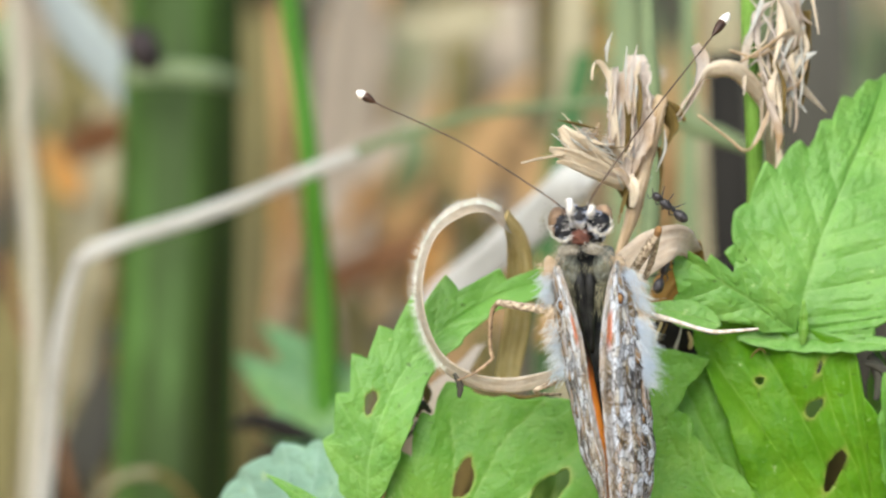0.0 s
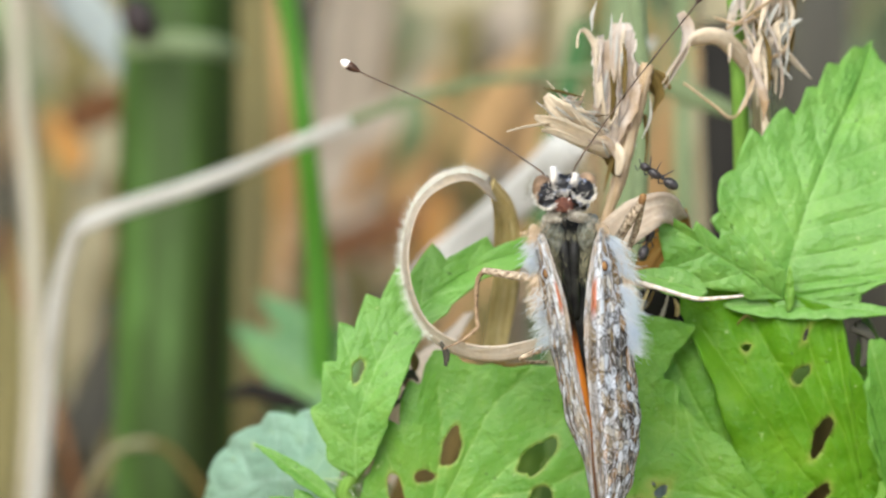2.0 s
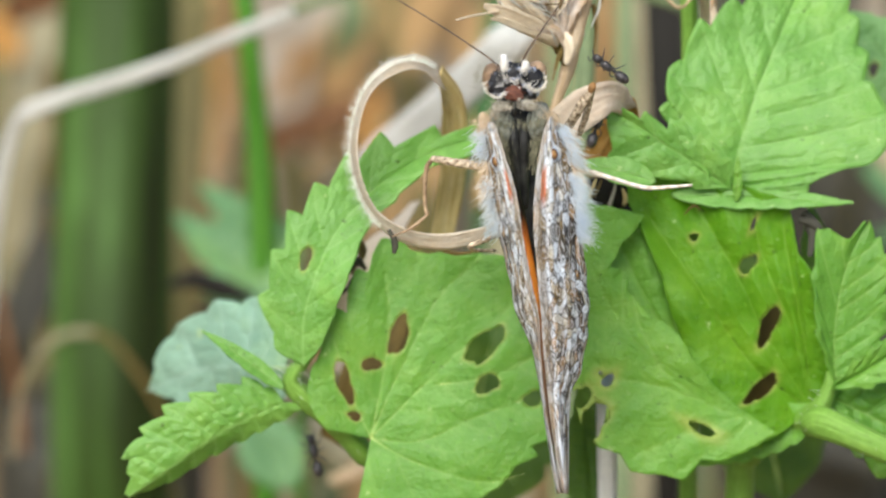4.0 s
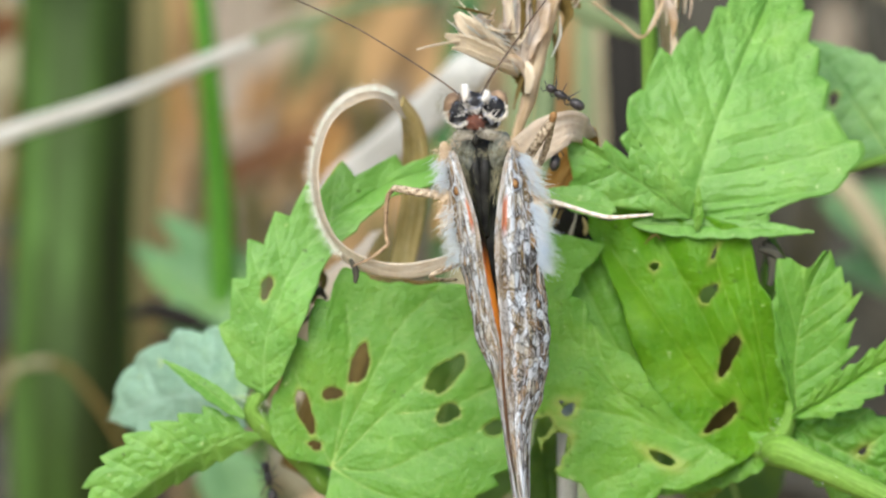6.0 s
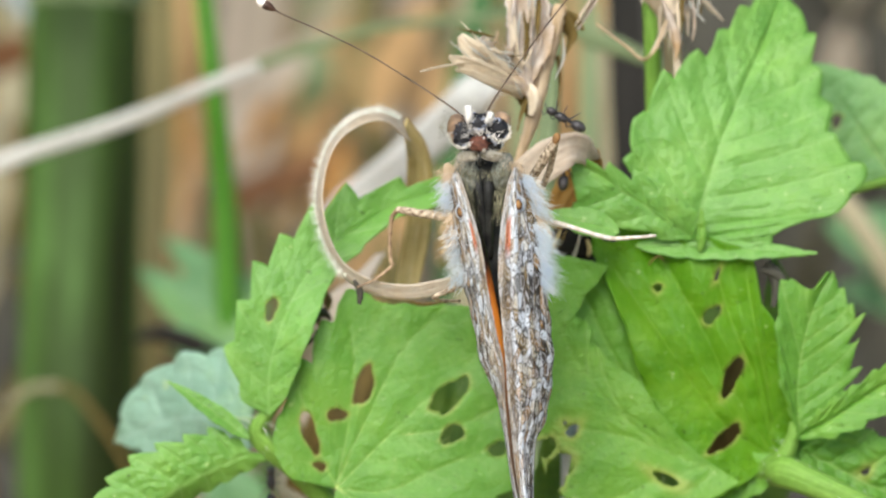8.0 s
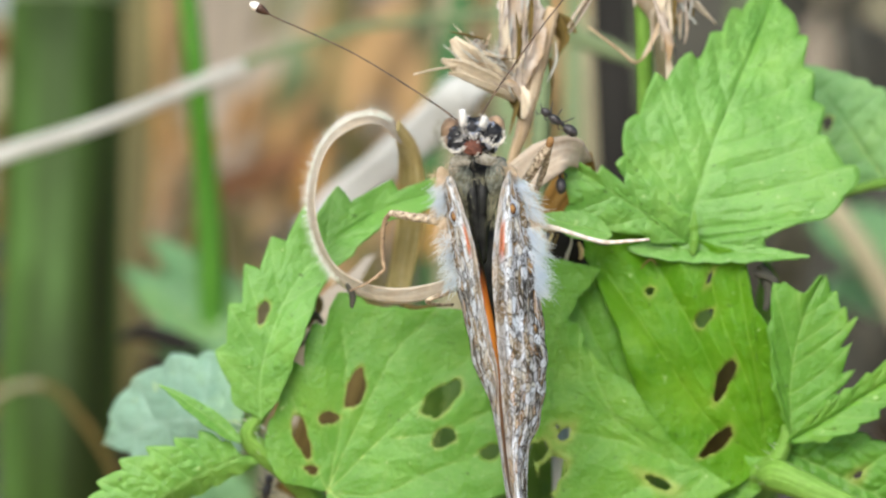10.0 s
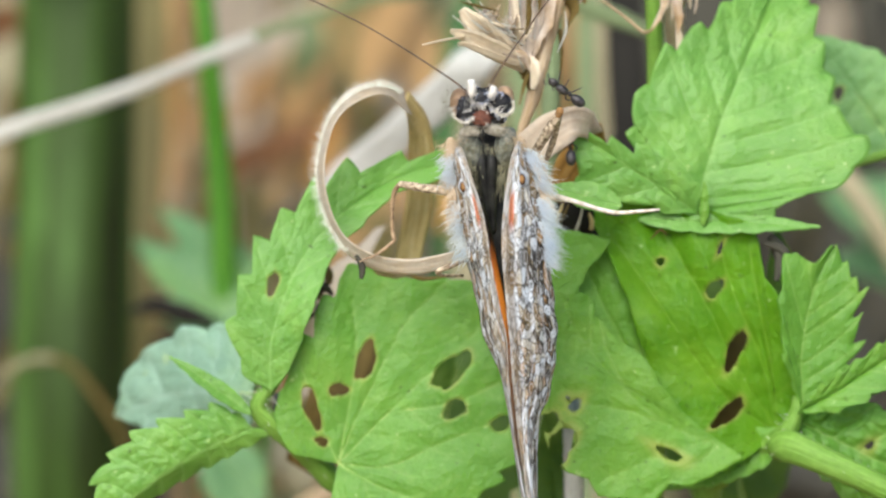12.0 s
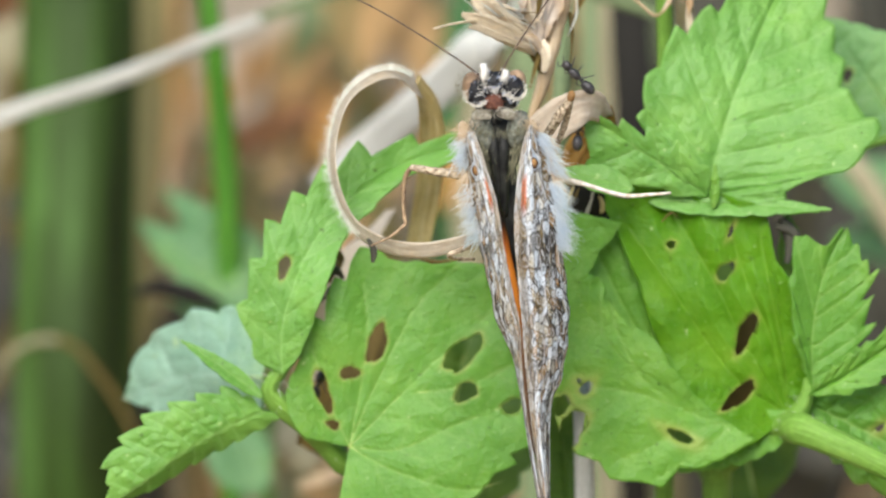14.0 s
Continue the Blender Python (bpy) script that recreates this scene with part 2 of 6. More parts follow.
def wing_material():
    """Underside of the wing: scales in small elongated fields, white, beige, brown and ochre, rimmed dark, pale veins along it, a salmon streak inside."""
    n = Nodes("wing_underside")
    split = n.add("ShaderNodeSeparateXYZ", Vector=n.coords("UV", 1, 1, 1))
    f, s = split.outputs[0], split.outputs[1]
    white, black = (1, 1, 1, 1), (0, 0, 0, 1)

    def fields(feature, vec):
        v = n.t.nodes.new("ShaderNodeTexVoronoi")
        v.feature = feature
        n.put(v.inputs["Vector"], vec)
        n.put(v.inputs["Scale"], 1.0)
        return v

    warp = n.add("ShaderNodeTexNoise", Vector=n.coords("UV", 5, 12, 1), Scale=1.0, Detail=3.0)
    shift = n.add("ShaderNodeVectorMath", **{"Vector": warp.outputs["Color"]})
    shift.operation = "SCALE"
    shift.inputs["Scale"].default_value = 0.8
    bent = n.t.nodes.new("ShaderNodeVectorMath")
    bent.operation = "ADD"
    n.put(bent.inputs[0], n.coords("UV", 10, 30, 1)), n.put(bent.inputs[1], shift.outputs[0])
    cell = n.add("ShaderNodeSeparateColor", Color=fields("F1", bent.outputs[0]).outputs["Color"])
    edge = fields("DISTANCE_TO_EDGE", bent.outputs[0]).outputs["Distance"]
    outer = n.ramp(f, (0.0, (0.4, 0.4, 0.4, 1)), (0.1, white), (0.3, (0.8, 0.8, 0.8, 1)), (0.62, (0.6, 0.6, 0.6, 1)), (0.9, (0.6, 0.6, 0.6, 1)))
    lower = n.ramp(s, (0.14, (0.75, 0.75, 0.75, 1)), (0.2, (0.62, 0.62, 0.62, 1)), (0.36, white), (0.9, white))
    zone = n.math("MULTIPLY", outer, lower)
    low = n.noise(n.coords("UV", 6, 5, 1), 1.0, 4, 0.6, 0.9)
    base = n.ramp(low, (0.36, lin(112, 96, 68)), (0.44, lin(176, 162, 128)), (0.51, lin(208, 212, 208)), (0.6, lin(230, 241, 250)))
    tone = n.math("ADD", cell.outputs[0], n.math("MULTIPLY", n.math("SUBTRACT", zone, 0.5), 0.5))
    fill = n.ramp(tone, (0.36, lin(236, 243, 250)), (0.5, lin(208, 196, 168)), (0.62, lin(160, 136, 92)), (0.74, lin(190, 138, 62)), (0.86, lin(58, 46, 32)))
    col = n.mix(n.math("MULTIPLY", n.math("ADD", n.math("MULTIPLY", zone, 0.75), 0.3), 0.95), base, fill)
    rim = n.math("MULTIPLY", n.ramp(edge, (0.03, white), (0.1, black)), n.math("ADD", n.math("MULTIPLY", zone, 0.6), 0.1))
    col = n.mix(rim, col, lin(52, 44, 36))
    inner_rim = n.ramp(edge, (0.13, black), (0.17, white), (0.21, white), (0.27, black))
    col = n.mix(n.math("MULTIPLY", inner_rim, 0.6), col, lin(242, 243, 245))
    dark = n.math("ADD", n.noise(n.coords("UV", 13, 40, 1), 1.0, 3, 0.65, 1.2), n.math("MULTIPLY", zone, 0.1))
    col = n.mix(n.math("MULTIPLY", n.ramp(dark, (0.62, black), (0.66, white)), 0.85), col, lin(46, 40, 35))
    wob = n.math("ADD", n.math("MULTIPLY", f, 4.6), n.math("MULTIPLY", low, 2.2))
    line = n.math("ABSOLUTE", n.math("SUBTRACT", n.math("FRACT", wob), 0.5))
    col = n.mix(n.math("MULTIPLY", n.ramp(line, (0.03, white), (0.09, black)), 0.6), col, lin(242, 243, 246))
    line_dark = n.math("ABSOLUTE", n.math("SUBTRACT", n.math("FRACT", n.math("ADD", wob, 0.16)), 0.5))
    broken = n.ramp(n.noise(n.coords("UV", 3, 18, 1), 1.0, 2), (0.45, black), (0.55, white))
    col = n.mix(n.math("MULTIPLY", n.math("MULTIPLY", n.ramp(line_dark, (0.03, white), (0.08, black)), broken), 0.7), col, lin(92, 76, 60))
    fibre = n.noise(n.coords("UV", 30, 12, 1), 1.0, 3, 0.6, 0.8)
    wf = n.math("ADD", f, n.math("MULTIPLY", n.math("SUBTRACT", low, 0.5), 0.1))
    band = n.ramp(fibre, (0.38, lin(66, 54, 42)), (0.47, lin(128, 110, 86)), (0.58, lin(168, 152, 126)), (0.68, lin(204, 198, 186)))
    col = n.mix(n.math("MULTIPLY", n.ramp(wf, (0.76, black), (0.86, white)), 0.6), col, band)
    reach = n.ramp(s, (0.18, black), (0.20, white), (0.25, white), (0.29, black))
    red = n.ramp(wf, (0.70, black), (0.74, white), (0.82, white), (0.86, black))
    col = n.mix(n.math("MULTIPLY", n.math("MULTIPLY", reach, red), 0.85), col, n.ramp(fibre, (0.40, lin(112, 62, 34)), (0.47, lin(216, 104, 44)), (0.56, lin(224, 122, 58)), (0.66, lin(238, 196, 156))))
    scales = n.noise(n.coords("Object", 1, 1, 1), 7000, 2)
    col = n.mix(0.3, col, n.ramp(scales, (0.3, (0.5, 0.5, 0.5, 1)), (0.7, (1, 1, 1, 1))), "MULTIPLY")
    return n.finish(col, 0.7, n.bump(n.math("ADD", fibre, scales), 0.5, 0.00012), 0.12, None, 0.25)


def orange_material():
    n = Nodes("wing_upperside")
    uv = n.coords("UV", 1, 1, 1)
    y = n.add("ShaderNodeSeparateXYZ", Vector=uv).outputs[1]
    streak = n.noise(n.coords("UV", 8, 10, 1), 1.0, 4)
    pos = n.math("ADD", y, n.math("MULTIPLY", n.math("SUBTRACT", streak, 0.5), 0.25))
    col = n.ramp(pos, (0.16, lin(34, 22, 16)), (0.27, lin(196, 108, 40)), (0.36, lin(226, 138, 46)), (0.56, lin(214, 132, 44)), (0.68, lin(126, 84, 46)), (0.9, lin(100, 78, 58)))
    return n.finish(col, 0.6, n.bump(streak, 0.5, 0.0001), 0.25, None, 0.3)


WING, WING_IN = wing_material(), orange_material()


# ---- building blocks ----
BASES = {}


def thing(name, base, label, category, group="", kind=""):
    """A top-level thing: an Empty at its base, in the site frame."""
    ob = new(name)
    ob.empty_display_size = 0.001
    ob.matrix_world = SITE @ Matrix.Translation(Vector(base) * MM)
    BASES[ob.name] = Vector(base)
    return tagged(ob, label, category, group, kind)


def part(name, made, material, parent, label="", kind="", thick=0.0):
    """One mesh under a thing or a part; made: points in site millimetres, faces, UVs per point, other values per point."""
    verts, faces, uvs, extra = (list(made) + [None, None])[:4]
    base = BASES[parent.name]
    me = bpy.data.meshes.new(name)
    me.from_pydata([tuple((Vector(v) - base) * MM) for v in verts], [], [tuple(f) for f in faces])
    me.polygons.foreach_set("use_smooth", [True] * len(me.polygons))
    if uvs is not None:
        layer = me.uv_layers.new(name="UVMap")
        idx = np.empty(len(me.loops), dtype=np.int32)
        me.loops.foreach_get("vertex_index", idx)
        layer.data.foreach_set("uv", np.asarray(uvs, dtype=np.float32)[idx].ravel())
    for key, values in (extra or {}).items():
        me.attributes.new(key, "FLOAT", "POINT").data.foreach_set("value", np.asarray(values, dtype=np.float32))
    me.materials.append(material)
    ob = new(name, me)
    ob.parent = parent
    BASES[ob.name] = base
    if thick:
        so = ob.modifiers.new("thickness", "SOLIDIFY")
        so.thickness, so.offset = thick * MM, 0.0
    return tagged(ob, label, kind=kind)


def smooth(ctrl, n):
    """Catmull-Rom through the rows of ctrl, n samples."""
    p = np.asarray(ctrl, dtype=float)
    p = np.vstack([2 * p[0] - p[1], p, 2 * p[-1] - p[-2]])
    k = len(p) - 3
    u = np.linspace(0, k - 1e-9, n)
    i = u.astype(int)
    f = (u - i)[:, None]
    a, b, c_, d = p[i], p[i + 1], p[i + 2], p[i + 3]
    return 0.5 * (2 * b + (c_ - a) * f + (2 * a - 5 * b + 4 * c_ - d) * f ** 2 + (3 * b - a - 3 * c_ + d) * f ** 3)


def unit(v):
    return v / np.maximum(np.linalg.norm(v, axis=-1, keepdims=True), 1e-9)


def tube(ctrl, radii, sides=10, n=24, ridges=0, ridge=0.0, rough=0.0, seed=0):
    """A round strand through ctrl with the radii given along it, closed at both ends; ridges run along it."""
    rng = np.random.default_rng(seed)
    pts = smooth(ctrl, n)
    rad = np.interp(np.linspace(0, 1, n), np.linspace(0, 1, len(radii)), radii)
    tan = unit(np.gradient(pts, axis=0))
    ref = np.array([0.13, 0.2, 0.97]) if abs(tan[:, 2]).mean() < 0.8 else np.array([1.0, 0.1, 0])
    a = unit(np.cross(tan, ref))
    b = np.cross(tan, a)
    ang = np.linspace(0, 2 * math.pi, sides, endpoint=False)
    prof = 1 + ridge * np.cos(ridges * ang)
    wob = 1 + rough * rng.normal(size=(n, sides))
    ring = pts[:, None] + (rad[:, None] * prof * wob)[..., None] * (np.cos(ang)[:, None] * a[:, None] + np.sin(ang)[:, None] * b[:, None])
    verts = ring.reshape(-1, 3).tolist() + [pts[0].tolist(), pts[-1].tolist()]
    faces, e = [], n * sides
    for i in range(n - 1):
        for j in range(sides):
            k = (j + 1) % sides
            faces.append((i * sides + j, i * sides + k, (i + 1) * sides + k, (i + 1) * sides + j))
    for j in range(sides):
        k = (j + 1) % sides
        faces += [(e, k, j), (e + 1, (n - 1) * sides + j, (n - 1) * sides + k)]
    run = np.r_[0, np.cumsum(np.linalg.norm(np.diff(pts, axis=0), axis=1))]
    uv = [(abs(1 - 2 * j / sides) * 2, run[i]) for i in range(n) for j in range(sides)] + [(0, 0), (0, run[-1])]
    return verts, faces, uv


def ribbon(ctrl, widths, across, thick=0.12, n=40, m=6, cup=0.0, ragged=0.0, seed=0):
    """A blade through ctrl: widths along it, across: its width's direction at the control points, cup: hollow of its section."""
    rng = np.random.default_rng(seed)
    pts = smooth(ctrl, n)
    ws = smooth(np.asarray(across, dtype=float) if len(across) == len(ctrl) else np.repeat([across[0]], len(ctrl), 0), n)
    wid = np.interp(np.linspace(0, 1, n), np.linspace(0, 1, len(widths)), widths)
    tan = unit(np.gradient(pts, axis=0))
    ws = unit(ws - (ws * tan).sum(1, keepdims=True) * tan)
    nor = np.cross(tan, ws)
    e = np.linspace(-1, 1, m)
    edge = 1 + ragged * np.cumsum(rng.normal(size=(n, 2)), axis=0) * 0.3 if ragged else np.ones((n, 2))
    half = wid[:, None] / 2 * np.where(e < 0, edge[:, :1], edge[:, 1:]).clip(0.25, 1.8)
    mid = pts[:, None] + (half * e)[..., None] * ws[:, None] + (wid[:, None] * cup * (1 - e ** 2))[..., None] * nor[:, None]
    th = (thick / 2 * np.sqrt(1.02 - e ** 2))[None, :, None] * nor[:, None]
    loop = np.concatenate([mid + th, (mid - th)[:, ::-1]], axis=1)
    s = 2 * m
    faces = [(i * s + j, i * s + (j + 1) % s, (i + 1) * s + (j + 1) % s, (i + 1) * s + j) for i in range(n - 1) for j in range(s)]
    faces += [tuple(range(s))[::-1], tuple((n - 1) * s + j for j in range(s))]
    run = np.r_[0, np.cumsum(np.linalg.norm(np.diff(pts, axis=0), axis=1))]
    ee = np.r_[e, e[::-1]]
    uv = [(0.5 + 0.5 * ee[j] * (wid[i] / max(widths)), run[i]) for i in range(n) for j in range(s)]
    return loop.reshape(-1, 3).tolist(), faces, uv


def blob(center, radii, turn=0.0, rough=0.0, seed=0, nu=20, nv=14):
    """A rounded body about center, turned in the picture's plane."""
    rng = np.random.default_rng(seed)
    ct, st = math.cos(radians(turn)), math.sin(radians(turn))
    verts, faces, uv = [], [], []
    for i in range(nv + 1):
        for j in range(nu):
            th, ph = math.pi * i / nv, 2 * math.pi * j / nu
            r = 1 + (rough * rng.normal() if 0 < i < nv else 0)
            x, y, z = radii[0] * math.sin(th) * math.cos(ph) * r, radii[1] * math.cos(th) * r, radii[2] * math.sin(th) * math.sin(ph) * r
            verts.append((center[0] + ct * x - st * y, center[1] + st * x + ct * y, center[2] + z))
            uv.append((j / nu, i / nv))
    for i in range(nv):
        for j in range(nu):
            k = (j + 1) % nu
            faces.append((i * nu + j, i * nu + k, (i + 1) * nu + k, (i + 1) * nu + j))
    return verts, faces, uv


def hairs(roots, ways, lengths, radius=0.02, bend=0.3, seed=0):
    """Fine flat tapered hairs in one mesh, slightly bent."""
    rng = np.random.default_rng(seed)
    verts, faces = [], []
    for p, w, ln in zip(roots, ways, lengths):
        p, w = np.asarray(p, float), unit(np.asarray(w, float))
        side = unit(np.cross(w, np.array((0, 0.3, 1.0)) + rng.normal(size=3) * 0.3))
        sag = rng.normal(size=3) * bend * ln * 0.35
        k = len(verts)
        for f, r in ((0.0, 1.0), (0.5, 0.8)):
            q = p + w * ln * f + sag * f * f
            verts += [tuple(q + side * radius * r), tuple(q - side * radius * r)]
        verts.append(tuple(p + w * ln + sag))
        faces += [(k, k + 1, k + 3, k + 2), (k + 2, k + 3, k + 4)]
    return verts, faces


def sheet(outer, inner, ns=60, nt=16, bulge=0.6, ripple=0.0, scallop=0.0):
    """A wing: a bulging sheet between two edges."""
    o, q = smooth(outer, ns), smooth(inner, ns)
    verts, uv = [], []
    for i in range(ns):
        for j in range(nt):
            f = j / (nt - 1)
            s = i / (ns - 1)
            p = o[i] * (1 - f) + q[i] * f
            p = p + np.array([0, 0, 1.0]) * bulge * math.sin(math.pi * f)
            p = p + np.array([0, 0, 1.0]) * ripple * math.sin(f * 22 + math.sin(s * 9)) * math.sin(math.pi * f)
            p = p + (o[i] - q[i]) * scallop * (1 - f) ** 4 * math.sin(s * 60)
            verts.append(tuple(p))
            uv.append((f, s))
    faces = [(i * nt + j, i * nt + j + 1, (i + 1) * nt + j + 1, (i + 1) * nt + j) for i in range(ns - 1) for j in range(nt - 1)]
    return verts, faces, uv


def lobed_leaf(plant, base, rim, normal, label, material, veins, teeth=30, depth=0.05, quilt=0.3, wave=0.4, pleat=0.3, arch=0.0, fine=0.25, scorch=0.05, holes=(), seed=0, thick=0.12,
               rib=0.05, nr=64, na=240):
    """A palmate leaf: its blade spreads from the stalk's end to the rim, pleated between veins that fan out from there. rim runs clockwise."""
    base = np.asarray(base, float)
    d = np.array(rim, float)[:, :2] - base[:2]
    ang = np.unwrap(np.arctan2(d[:, 1], d[:, 0]))
    th = np.linspace(ang[0], ang[-1], na + 1)
    R = np.interp(-th, -ang, np.hypot(d[:, 0], d[:, 1]))
    step = np.hypot(np.gradient(R), R * (th[0] - th[1]))
    ph = np.cumsum(step) / step.sum() * teeth
    rng = np.random.default_rng(seed)
    big = 1 + 0.5 * rng.normal(size=teeth + 2)[ph.astype(int)]
    f = ph - np.floor(ph)
    R = R + depth * 3 * big * (R * (th[0] - th[1]) / step) * (np.where(f < 0.6, f / 0.6, (1 - f) / 0.4) ** 0.7 - 0.5)
    u = np.linspace(0.01, 1, nr)[:, None]
    x, y = base[0] + R * u * np.cos(th), base[1] + R * u * np.sin(th)
    P = np.stack([x.ravel(), y.ravel(), np.zeros(x.size)], 1)
    lines = [smooth(v, 70) for v in veins]
    near = np.full(len(P), 99.0)
    sec = np.zeros(len(P))
    for k, ln in enumerate(lines):
        dist = np.hypot(P[:, None, 0] - ln[None, :, 0], P[:, None, 1] - ln[None, :, 1])
        m, a = dist.min(1), dist.argmin(1) * np.linalg.norm(ln[1] - ln[0])
        hit = m < near
        near[hit], sec[hit] = m[hit], (a[hit] - m[hit] * 0.9) / 2.3 + 0.37 * k
    side = np.abs(sec - np.floor(sec) - 0.5) * 2
    ru = np.broadcast_to(u, x.shape).ravel()
    big_n, mid_n, fine_n = (np.array([noise.noise((p[0] * q + seed * 5.3, p[1] * q, seed)) for p in P]) for q in (0.28, 1.1, 2.7))
    z = pleat * np.clip(near / 1.6, 0, 1) ** 0.8 * np.clip(ru * 3, 0, 1) - 0.04 * np.exp(-(near / 0.12) ** 2)
    z = z + quilt * (0.3 * (1 - side) ** 0.8 * np.clip(near, 0, 1) + 0.36 * mid_n + fine * (0.2 - np.abs(fine_n))) + wave * big_n * ru
    far = np.hypot(P[:, 0] - base[0], P[:, 1] - base[1]) / R.max()
    z = z + arch * np.sin(math.pi * np.clip(far, 0, 1))
    nrm = unit(np.asarray(normal, float))
    P[:, 2] = base[2] - ((P[:, 0] - base[0]) * nrm[0] + (P[:, 1] - base[1]) * nrm[1]) / nrm[2] + z
    V = np.maximum(np.exp(-(near / 0.08) ** 2), 0.45 * np.exp(-((1 - side) / 0.09) ** 2) * np.clip(1.4 - near / 2, 0, 1))
    V = np.maximum(V, 0.35 * np.exp(-(fine_n / 0.05) ** 2)) * (1.15 - 0.3 * ru)
    m = na + 1
    full = P.copy()
    faces = np.array([(i * m + j, i * m + j + 1, (i + 1) * m + j + 1, (i + 1) * m + j) for i in range(nr - 1) for j in range(na)])
    faces, gnaw = bite(P, faces, holes, scorch)
    used = np.unique(faces)
    remap = -np.ones(len(P), dtype=int)
    remap[used] = np.arange(len(used))
    ob = part("leaf", (P[used].tolist(), remap[faces].tolist(), P[used][:, :2].tolist(), {"vein": V[used], "gnawed": gnaw[used]}), material, plant, label, thick=thick)
    for k, ln in enumerate(lines):
        run = []
        for q in ln[::2]:
            if any(math.hypot(q[0] - hx, q[1] - hy) < max(rx, ry) for (hx, hy), (rx, ry), _ in holes):
                break
            run.append((q[0], q[1], full[np.argmin((full[:, 0] - q[0]) ** 2 + (full[:, 1] - q[1]) ** 2)][2] + 0.04))
        if rib and len(run) > 4:
            part("vein", tube(run, [rib, rib * 0.7, rib * 0.3], 6, 50), RIB, ob)
    return ob


def bite(P, faces, holes, width=0.05):
    """Gnawed holes through a blade: centre, radii, turn. Moves the rim's points and gives the faces left and the nearness of a hole."""
    gnaw = np.zeros(len(P))
    for k, ((hx, hy), (rx, ry), turn) in enumerate(holes):
        ct, st = math.cos(radians(turn)), math.sin(radians(turn))
        d = P[:, :2] - (hx, hy)
        q = np.stack([d[:, 0] * ct + d[:, 1] * st, -d[:, 0] * st + d[:, 1] * ct], 1)
        ang = np.arctan2(q[:, 1] / ry, q[:, 0] / rx)
        lim = 1 + 0.13 * np.sin(2 * ang + k) + 0.09 * np.sin(3 * ang + 2 * k) + 0.05 * np.sin(5 * ang) + 0.03 * np.sin(9 * ang + k)
        r = np.hypot(q[:, 0] / rx, q[:, 1] / ry) / lim
        gnaw = np.maximum(gnaw, np.exp(-np.clip((r - 1) * min(rx, ry) / (width + 0.05 * np.sin(3 * ang + k) ** 2), 0, 9) ** 2) * (r < 5))
        inside = r[faces].mean(1) < 1
        gone, kept = faces[inside], faces[~inside]
        rim = np.intersect1d(gone, kept)
        if len(rim):
            P[rim, :2] = (hx, hy) + d[rim] / np.maximum(r[rim], 0.2)[:, None]
        faces = kept
    return faces, gnaw


